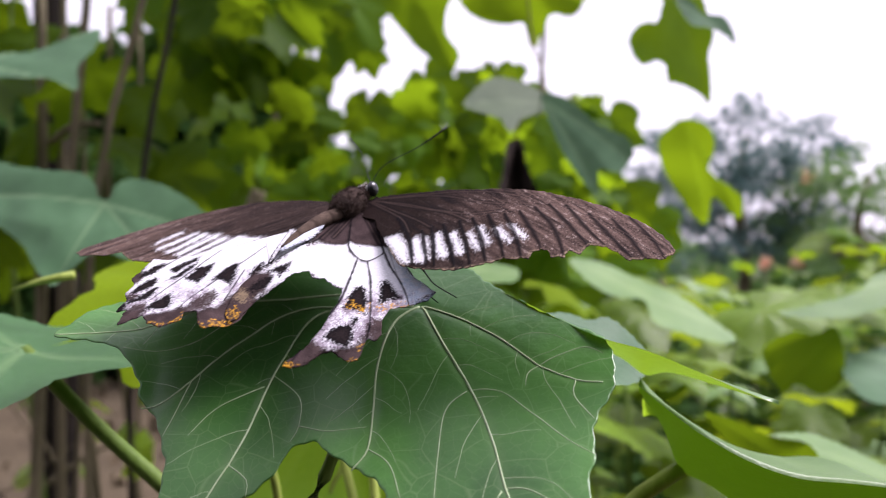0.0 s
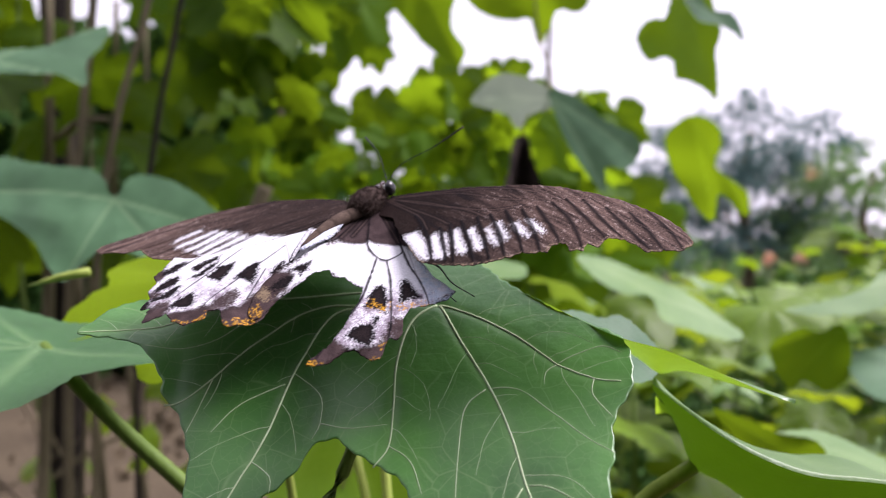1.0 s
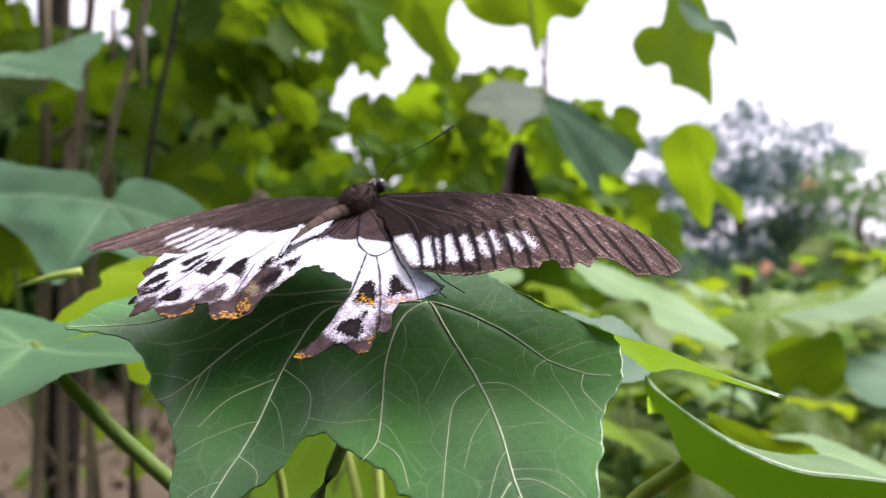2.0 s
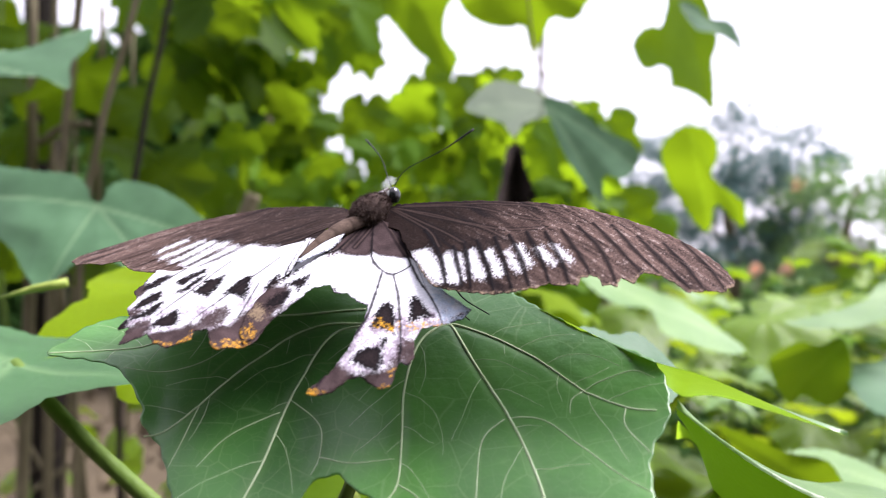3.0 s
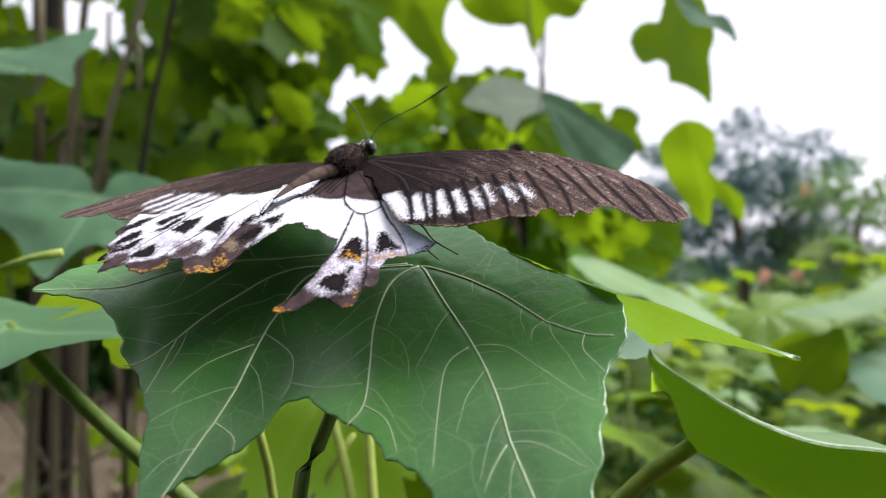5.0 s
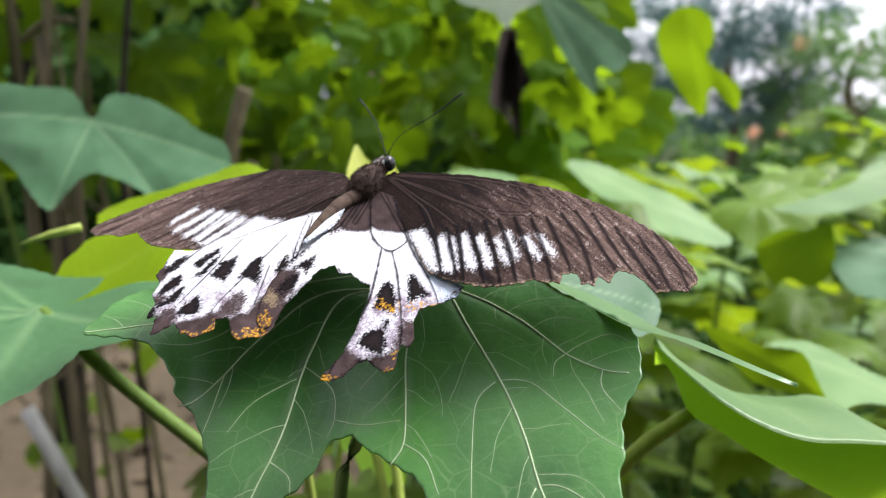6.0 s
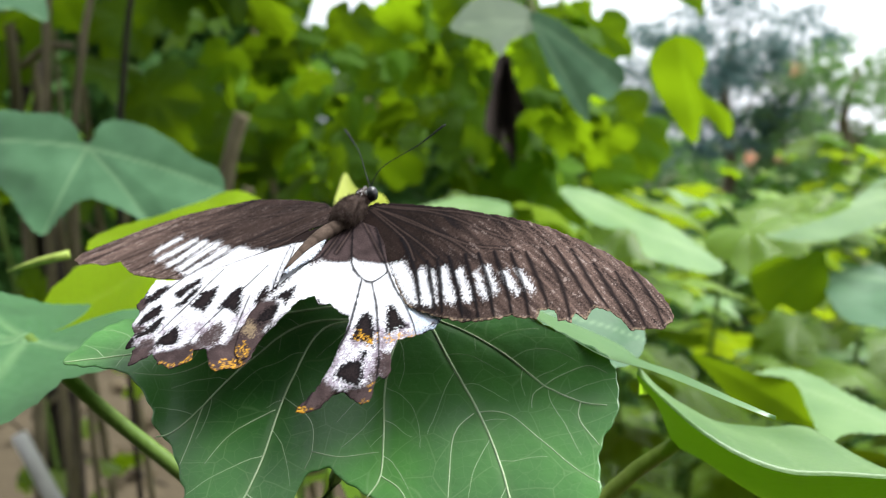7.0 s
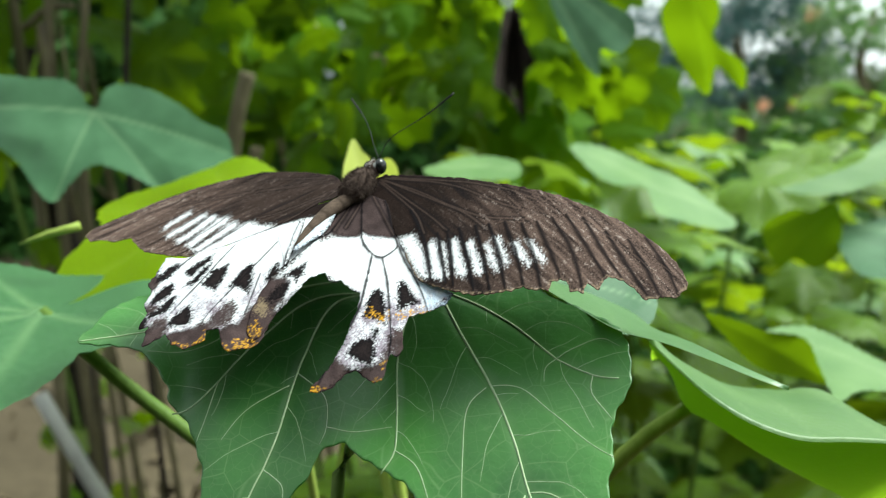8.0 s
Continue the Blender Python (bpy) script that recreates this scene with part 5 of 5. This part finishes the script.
    stalk_world(shrub, [spot(0.134, 0.194, 0.69), spot(0.132, 0.235, 0.75), spot(0.119, 0.27, 0.84), spot(0.109, 0.357, 0.86), spot(0.10, 0.45, 0.95)], [0.0010, 0.0013, 0.0016], M_BARK)
    for u, v, d, tip, up, size in ((0.125, 0.165, 1.18, (0.1, 0, -1), (-0.4, -1, 0.1), 0.10), (0.16, 0.14, 1.25, (0.3, 0, -1), (0.4, -1, 0.1), 0.11), (0.22, 0.17, 1.1, (0.1, -0.2, -1), (-0.2, -1, 0.2), 0.07),
                                   (0.24, 0.06, 1.3, (0.3, -0.2, -0.9), (-0.2, -0.8, 0.5), 0.10), (0.06, 0.14, 1.2, (-0.2, 0.1, -1), (0.2, -1, 0.1), 0.12), (0.03, 0.20, 1.1, (0.1, 0.1, -1), (0.2, -1, 0.1), 0.06),
                                   (-0.06, 0.15, 1.2, (0.4, -0.3, -0.8), (0.1, -0.9, 0.4), 0.10), (0.00, 0.14, 1.25, (-0.3, 0.1, -1), (-0.2, -1, 0.1), 0.07), (0.28, 0.03, 1.25, (0.3, 0, -1), (0.2, -1, 0.3), 0.08)):
        put_leaf(shrub, L_BRIGHT[int(abs(u) * 100) % 4], spot(u, v, d), tip, up, size)
    for u, v, d, size in ((-0.125, 0.335, 1.05, 0.105), (-0.165, 0.325, 1.1, 0.09), (-0.21, 0.345, 1.0, 0.09), (-0.10, 0.262, 1.1, 0.045), (-0.165, 0.245, 1.15, 0.05), (-0.02, 0.222, 1.0, 0.062), (0.045, 0.212, 1.05, 0.055),
                          (-0.10, 0.188, 1.1, 0.07), (-0.05, 0.178, 1.15, 0.055), (-0.205, 0.235, 1.1, 0.06), (-0.25, 0.275, 1.05, 0.09), (-0.30, 0.31, 1.0, 0.10), (-0.19, 0.205, 1.2, 0.06), (-0.235, 0.235, 1.2, 0.05), (0.09, 0.235, 1.15, 0.04), (-0.34, 0.25, 1.05, 0.09), (-0.34, 0.33, 1.1, 0.09), (-0.15, 0.176, 1.0, 0.030), (-0.103, 0.145, 1.05, 0.036), (-0.165, 0.155, 1.05, 0.035), (0.055, 0.235, 1.0, 0.026)):
        w = 7.3 * u + 11.0 * v
        put_leaf(shrub, (L_BRIGHT + L_SHRUB)[int(abs(u) * 1000) % 8], spot(u, v, d), (0.5 * math.sin(9 * w), -0.15, -1), (0.5 * math.cos(7 * w), -1, 0.2), size)
    # stems
    for u, v0, v1, d, r, lean, m in ((-0.53, -0.05, -0.75, 1.0, 0.008, -0.05, M_BARK), (-0.50, 0.05, -0.75, 1.12, 0.006, 0.07, M_BARK), (-0.475, -0.02, -0.75, 1.1, 0.003, -0.05, M_BARK),
                                     (-0.44, 0.0, -0.7, 1.25, 0.006, 0.06, M_BARK), (-0.40, 0.0, -0.75, 1.4, 0.004, -0.03, M_BARK), (-0.57, 0.0, -0.7, 1.2, 0.004, 0.07, M_STEM),
                                     (-0.22, 0.1, -0.5, 1.3, 0.006, 0.05, M_BARK), (0.05, -0.2, -0.5, 1.5, 0.008, 0.0, M_BARK), (-0.52, 0.36, -0.6, 1.38, 0.032, 0.01, M_DARKBARK)):
        a, b = spot(u, v0, d), spot(u + lean, v1, d)
        foot = Vector((b.x + lean * 0.4, b.y + 0.05, -0.03))
        stalk_world(shrub, [a + Vector((0, 0, 0.4)), a, (a + b) / 2 + Vector((0.012, 0, 0)), b, foot], [r * 0.7, r, r * 1.1, r * 1.3], m)
    for u0, v0, u1, v1, d, r, m in ((-0.477, 0.254, -0.490, 0.107, 0.92, 0.0065, M_BARK), (-0.413, 0.262, -0.4545, 0.0925, 0.90, 0.0048, M_BARK), (-0.366, 0.263, -0.398, 0.087, 0.88, 0.0038, M_DARKBARK)):
        a, b = spot(u0, v0, d), spot(u1, v1, d)
        low = spot(u1 - 0.015, -0.25, d + 0.03)
        stalk_world(shrub, [a + (a - b) * 0.9, a, b, low, Vector((low.x, low.y + 0.05, -0.03))], [r * 0.8, r, r * 1.2], m)
    for p, q, r in (((-0.243, 0.077, 0.90), (-0.277, -0.045, 0.90), 0.009), ((-0.52, 0.14, 0.95), (-0.454, 0.165, 0.93), 0.004), ((-0.24, -0.02, 0.95), (-0.27, -0.16, 0.92), 0.008), ((0.12, 0.0, 1.1), (0.135, 0.33, 1.05), 0.003), ((-0.55, -0.33, 1.2), (-0.40, -0.24, 1.3), 0.004)):
        a, b = spot(*p), spot(*q)
        stalk_world(shrub, [a, (a + b) / 2 + Vector((0.0, 0.0, 0.01)), b], [r, r * 1.1], M_BARK)
    rng = random.Random(23)
    for _ in range(14):
        a = spot(rng.uniform(-0.60, -0.36), rng.uniform(-0.5, -0.12), rng.uniform(1.0, 1.5))
        b = a + Vector((rng.uniform(-0.2, 0.2), rng.uniform(-0.05, 0.05), rng.uniform(0.08, 0.28)))
        r = rng.uniform(0.0012, 0.0035)
        stalk_world(shrub, [a, (a + b) / 2 + Vector((rng.uniform(-0.02, 0.02), 0, 0)), b], [r, r * 0.6], M_BARK if rng.random() < 0.7 else M_DARKBARK, "twig")
    scatter(shrub, L_LOW + L_SHRUB, 34, (-0.62, -0.28), (-0.6, -0.1), (0.95, 1.7), (0.025, 0.05), 24)
    # dried leaf, twisted round its midrib
    dry = [(0.086, 0.14), (0.104, 0.143), (0.109, 0.115), (0.118, 0.093), (0.125, 0.075), (0.113, 0.061), (0.11, -0.001), (0.099, 0.021), (0.084, 0.04), (0.071, 0.051), (0.072, 0.076), (0.079, 0.101)]
    hung_leaf(shrub, dry, (0.095, 0.14), [(0.107, 0.003)], 0.90, (1.5, 0.0), M_DRY, "dark brown dried leaf hanging", 0.05)
    hung_leaf(shrub, [(a * 0.7 + 0.03, b * 0.8 + 0.025) for a, b in dry], (0.0965, 0.137), [(0.105, 0.03)], 0.91, (-2.0, 0.2), M_DRY, "dark brown dried leaf hanging", 0.06)
    stalk_world(shrub, [spot(0.095, 0.14, 0.9), spot(0.10, 0.165, 0.88), spot(0.119, 0.20, 0.84)], [0.0014, 0.002], M_BARK)
    faded = palm_leaf("faded_petal", 51, droop=0.6, cup=0.6, lobes=0.5)
    faded.materials.append(M_PINK)
    for u, v, d, s in ((-0.155, 0.115, 1.2, 0.03), (-0.15, 0.108, 1.2, 0.028), (-0.075, 0.07, 1.2, 0.04), (-0.065, 0.055, 1.2, 0.035), (-0.055, 0.062, 1.21, 0.035)):
        put_leaf(shrub, faded, spot(u, v, d), (u * 3, -0.4, -0.5), (0.3, -0.8, 0.4), s, "faded pinkish flower", "flower")


def stalk_world(parent, pts, r, material, name="stem"):
    ob = stalk(parent, pts, r, material, name)
    ob.matrix_local = parent.matrix_world.inverted()
    return ob


make_back_shrub()


def make_low_shrub(n, us, vs, ds, sizes, seed, at, label, meshes=None):
    shrub = empty("low_shrub", (at[0], at[1], 0.0), label, "shrub", "low shrubs beside the path")
    bpy.context.view_layer.update()
    scatter(shrub, meshes or L_LOW + L_LOW + L_YOUNG + L_SHEEN[:1], n, us, vs, ds, sizes, seed, lambda u, v, d: 1.0 if v < -0.02 - 0.03 * math.sin(9 * u) else 0.2, 0.8, 0.25)
    rng = random.Random(seed)
    for _ in range(14):
        u, d = rng.uniform(*us), rng.uniform(*ds)
        p = spot(u, rng.uniform(-0.2, -0.06), d)
        stalk_world(shrub, [p, Vector((p.x + rng.uniform(-0.05, 0.05), p.y, p.z * 0.5)), Vector((at[0] + rng.uniform(-0.2, 0.2), at[1] + rng.uniform(-0.2, 0.2), -0.03))], [0.002, 0.004, 0.006], M_STEM)
    return shrub


near_low = make_low_shrub(150, (0.12, 0.95), (-0.62, -0.02), (0.70, 1.30), (0.06, 0.11), 7, (0.45, 0.95), "low green shrub with broad glossy leaves")
make_low_shrub(160, (0.04, 1.0), (-0.5, 0.02), (1.2, 2.6), (0.07, 0.12), 9, (0.9, 1.9), "low green shrub with broad leaves")
make_low_shrub(40, (-0.3, 0.15), (-0.62, -0.22), (0.45, 0.95), (0.07, 0.10), 13, (-0.05, 0.75), "small dark green shrub below the leaf")
make_low_shrub(190, (0.05, 0.75), (-0.16, 0.045), (1.4, 2.3), (0.035, 0.06), 15, (0.7, 1.8), "small-leaved yellow-green shrub beside the path", L_BRIGHT[:2] + L_YOUNG)
hung_leaf(near_low, [(0.167, -0.016), (0.19, -0.013), (0.227, -0.025), (0.272, -0.045), (0.318, -0.065), (0.356, -0.093), (0.388, -0.118), (0.365, -0.124), (0.319, -0.111), (0.281, -0.098), (0.265, -0.068), (0.227, -0.063), (0.197, -0.047)], (0.28, -0.07), [(0.388, -0.118), (0.167, -0.016)], 0.54, (0.8, 3.0), M_SHEEN, "leaf seen along its face, sky sheen put into its pale green", 0.0)
hung_leaf(near_low, [(0.443, -0.084), (0.488, -0.074), (0.548, -0.055), (0.57, -0.035), (0.607, -0.03), (0.624, -0.059), (0.55, -0.087), (0.489, -0.091)], (0.608, -0.039), [(0.443, -0.084)], 0.70, (0.0, 3.0), M_SHEEN, "leaf seen along its face, sky sheen put into its pale green", 0.0)
hung_leaf(near_low, [(0.423, -0.135), (0.457, -0.11), (0.488, -0.113), (0.521, -0.106), (0.53, -0.166), (0.5, -0.192), (0.469, -0.179), (0.446, -0.188)], (0.518, -0.112), [(0.423, -0.135), (0.446, -0.188)], 0.60, (0.3, -0.3), M_BRIGHT)
hung_leaf(near_low, [(0.525, -0.139), (0.557, -0.135), (0.609, -0.133), (0.623, -0.203), (0.585, -0.205), (0.554, -0.196), (0.53, -0.168)], (0.611, -0.148), [(0.526, -0.145)], 0.62, (0.0, 2.0), M_PALE, "grey-green leaf")
hung_leaf(near_low, [(0.345, -0.215), (0.392, -0.23), (0.439, -0.25), (0.482, -0.255), (0.503, -0.284), (0.525, -0.331), (0.473, -0.319), (0.417, -0.297), (0.369, -0.247)], (0.345, -0.216), [(0.525, -0.331)], 0.36, (0.2, -0.3), M_BRIGHT)
hung_leaf(near_low, [(0.428, -0.246), (0.478, -0.243), (0.518, -0.254), (0.566, -0.278), (0.631, -0.308), (0.624, -0.324), (0.56, -0.32), (0.529, -0.329), (0.504, -0.29), (0.483, -0.258)], (0.428, -0.246), [(0.631, -0.318)], 0.37, (0.2, 3.0), M_SHEEN, "leaf seen along its face, sky sheen put into its pale green", 0.0)
hung_leaf(PLANT, [(0.116, -0.095), (0.154, -0.084), (0.192, -0.093), (0.218, -0.09), (0.245, -0.11), (0.272, -0.142), (0.261, -0.173), (0.23, -0.18), (0.192, -0.171), (0.146, -0.138)], (0.116, -0.106), [(0.272, -0.15), (0.23, -0.18)], 0.225, (0.3, 1.6), M_PALE, "leaf with sky sheen put into its pale green", 0.0)


# ---- far growth ----
def clump(name, places, size, material, seed, kind="stuff"):
    """Many small leaves as one mesh: folded blades, turned at random."""
    rng = np.random.RandomState(seed)
    n = len(places)
    p = np.asarray(places)
    a = rng.normal(0, 1, (n, 3))
    a /= np.linalg.norm(a, axis=1)[:, None]
    b = np.cross(a, rng.normal(0, 1, (n, 3)))
    b /= np.linalg.norm(b, axis=1)[:, None] + 1e-9
    c = np.cross(a, b)
    s = size * rng.uniform(0.6, 1.4, n)[:, None]
    quad = np.stack([p - a * s, p + b * s * 0.55 + c * s * 0.15, p + a * s, p - b * s * 0.55 + c * s * 0.15], 1).reshape(-1, 3)
    idx = np.arange(4 * n).reshape(-1, 4)
    faces = np.concatenate([idx[:, [0, 1, 2]], idx[:, [0, 2, 3]]])
    me = mesh_of(name, quad, faces, smooth=False)
    me.materials.append(material)
    return me


def ball_points(rng, centre, radii, n, hollow=0.4):
    q = rng.normal(0, 1, (n, 3))
    q /= np.linalg.norm(q, axis=1)[:, None]
    r = (hollow + (1 - hollow) * rng.uniform(0, 1, n) ** 0.6)[:, None]
    return np.array(centre) + q * r * np.array(radii)


def make_tree(at, height, crown, clumps, leaves, size, material, seed, label, flowers=()):
    tree = empty("tree", at, label, "tree", "far trees")
    rng = np.random.RandomState(seed)
    trunk = [(0, 0, -0.1), (0.1, 0, height * 0.3), (0.0, 0.1, height * 0.6), (0.1, 0, height * 0.85)]
    part("trunk", tube("trunk", curve_line(trunk, 0.4), [0.10, 0.07, 0.03], 8), M_BARK, tree)
    pts = []
    for k in range(clumps):
        w = rng.uniform(0, 2 * math.pi)
        r = crown[0] * math.sqrt(rng.uniform(0.05, 1))
        z = height * crown[2] + (height * (1 - crown[2])) * rng.uniform(0, 1) * (1 - 0.25 * (r / crown[0]) ** 2)
        c = (r * math.cos(w), r * math.sin(w) * crown[1], z)
        pts.append(ball_points(rng, c, (crown[3], crown[3], crown[3] * 0.7), leaves))
        if k % 10 == 0:
            part("limb", tube("limb", curve_line([(0, 0, height * 0.4), (c[0] * 0.5, c[1] * 0.5, (c[2] + height * 0.5) / 2), c], 0.4), [0.02, 0.010, 0.005], 6), M_BARK, tree)
    tagged(part("crown", clump("crown", np.vstack(pts), size, material, seed + 1), None, tree), kind="stuff")
    for f in flowers:
        part("flower", clump("flower", ball_points(rng, Vector(f) - Vector(at), (0.07, 0.07, 0.07), 30), 0.04, M_ORANGE, seed + 5), None, tree, "orange flower head")


make_tree((4.1, 10.5, 0), 3.25, (1.45, 0.8, 0.34, 0.25), 135, 62, 0.045, M_FAR_HAZED, 61, "tree far behind, haze put into its blue-green leaves", (spot(0.482, 0.094, 9.0), spot(0.425, -0.018, 9.0), spot(0.467, -0.018, 9.0)))
make_tree((5.2, 9.4, 0), 2.5, (1.15, 0.8, 0.10, 0.24), 120, 66, 0.042, M_FAR_GREEN, 71, "green tree far behind")
make_tree((2.9, 13.0, 0), 2.7, (1.2, 0.8, 0.3, 0.27), 60, 60, 0.045, M_FAR_HAZED, 81, "tree far behind, haze put into its blue-green leaves")


def make_hedge(name, xs, y, depth, top, n, size, seed, label, material=M_HEDGE):
    rng = np.random.RandomState(seed)
    x = rng.uniform(xs[0], xs[1], n)
    z = np.abs(rng.uniform(0, 1, n)) * (top + 0.25 * value_noise(x, x * 0, 0.5, seed))
    yy = y + rng.uniform(-depth, depth, n) + 0.2 * value_noise(x, z, 0.4, seed + 1)
    ob = new(name, clump(name, np.c_[x, yy, z], size, material, seed + 2))
    tagged(ob, label, "hedge", kind="stuff")


make_hedge("hedge", (-8.0, 1.6), 7.2, 0.6, 2.0, 15000, 0.085, 91, "dense dark green hedge")
make_hedge("tall_hedge", (-9.0, -1.4), 8.4, 0.9, 3.4, 30000, 0.14, 92, "tall dark green trees close together")
# Added screen, never in view: keeps sky light off faces turned to the viewer.
make_hedge("rear_hedge", (-5.0, 3.5), -2.2, 0.5, 3.0, 15000, 0.10, 93, "unseen leaf screen added behind the viewer to block sky light")
make_hedge("undergrowth", (0.3, 7.0), 4.2, 1.2, 0.85, 12000, 0.06, 95, "dense green undergrowth", M_HEDGE)
make_hedge("far_bushes", (-14.0, 18.0), 16.0, 1.0, 1.25, 12000, 0.13, 99, "line of far green bushes", M_FAR_GREEN)


make_hedge("ground_cover", (0.15, 2.6), 2.4, 0.9, 0.42, 9000, 0.035, 97, "dense dark green ground cover", M_HEDGE)


# ---- fallen leaves on the soil ----
def make_litter():
    rng = np.random.RandomState(131)
    n = 5000
    x, y = rng.uniform(-7.5, 1.0, n), rng.uniform(1.6, 10.5, n)
    keep = value_noise(x, y, 0.8, 133) + rng.normal(0, 0.4, n) > 0.0
    z = np.array([0.05 * noise.noise(Vector((a * 0.7, b * 0.7, 0))) for a, b in zip(x, y)]) + 0.02
    me = clump("leaf_litter", np.c_[x, y, z][keep], 0.045, M_LITTER, 132)
    tagged(new("leaf_litter", me), "dry brown fallen leaves strewn on bare soil", "leaf litter", kind="stuff")


make_litter()


# ---- sticks ----
def make_sticks():
    a, b = Vector((-0.5400, 0.95, 0.870)), Vector((-0.1930, 0.95, -0.02))
    ob = new("stick", tube("stick", curve_line([a, a * 0.6 + b * 0.4 + Vector((0.006, 0, 0.004)), b], 0.05), [0.010, 0.0115, 0.012], 12))
    ob.data.materials.append(M_WHITE)
    tagged(ob, "white painted stick leaning in the shrub", "stick")


make_sticks()


# ---- what moves: the ragged forewing lifts and sinks on its root ----
def motions():
    axis = Vector((0.5, 0.75, 0.42)).normalized()
    beat = [(0, -6.3), (0.5, -8.6), (1, -7.7), (1.5, -4.0), (1.7, -3.4), (2.8, -1.8), (3, -3.9), (3.2, -2.6), (3.5, -5.2), (3.7, -2.6), (4, -2.6), (4.2, -5.0), (5.3, -2.3),
            (5.5, -1.4), (6, 0.0), (6.5, 0.0), (7, 1.1), (7.5, 0.7), (8, 0.1)]
    walk(FLAP, [(t, Matrix.Translation(ROOT_RF) @ Matrix.Rotation(radians(a), 4, axis)) for t, a in beat])


motions()
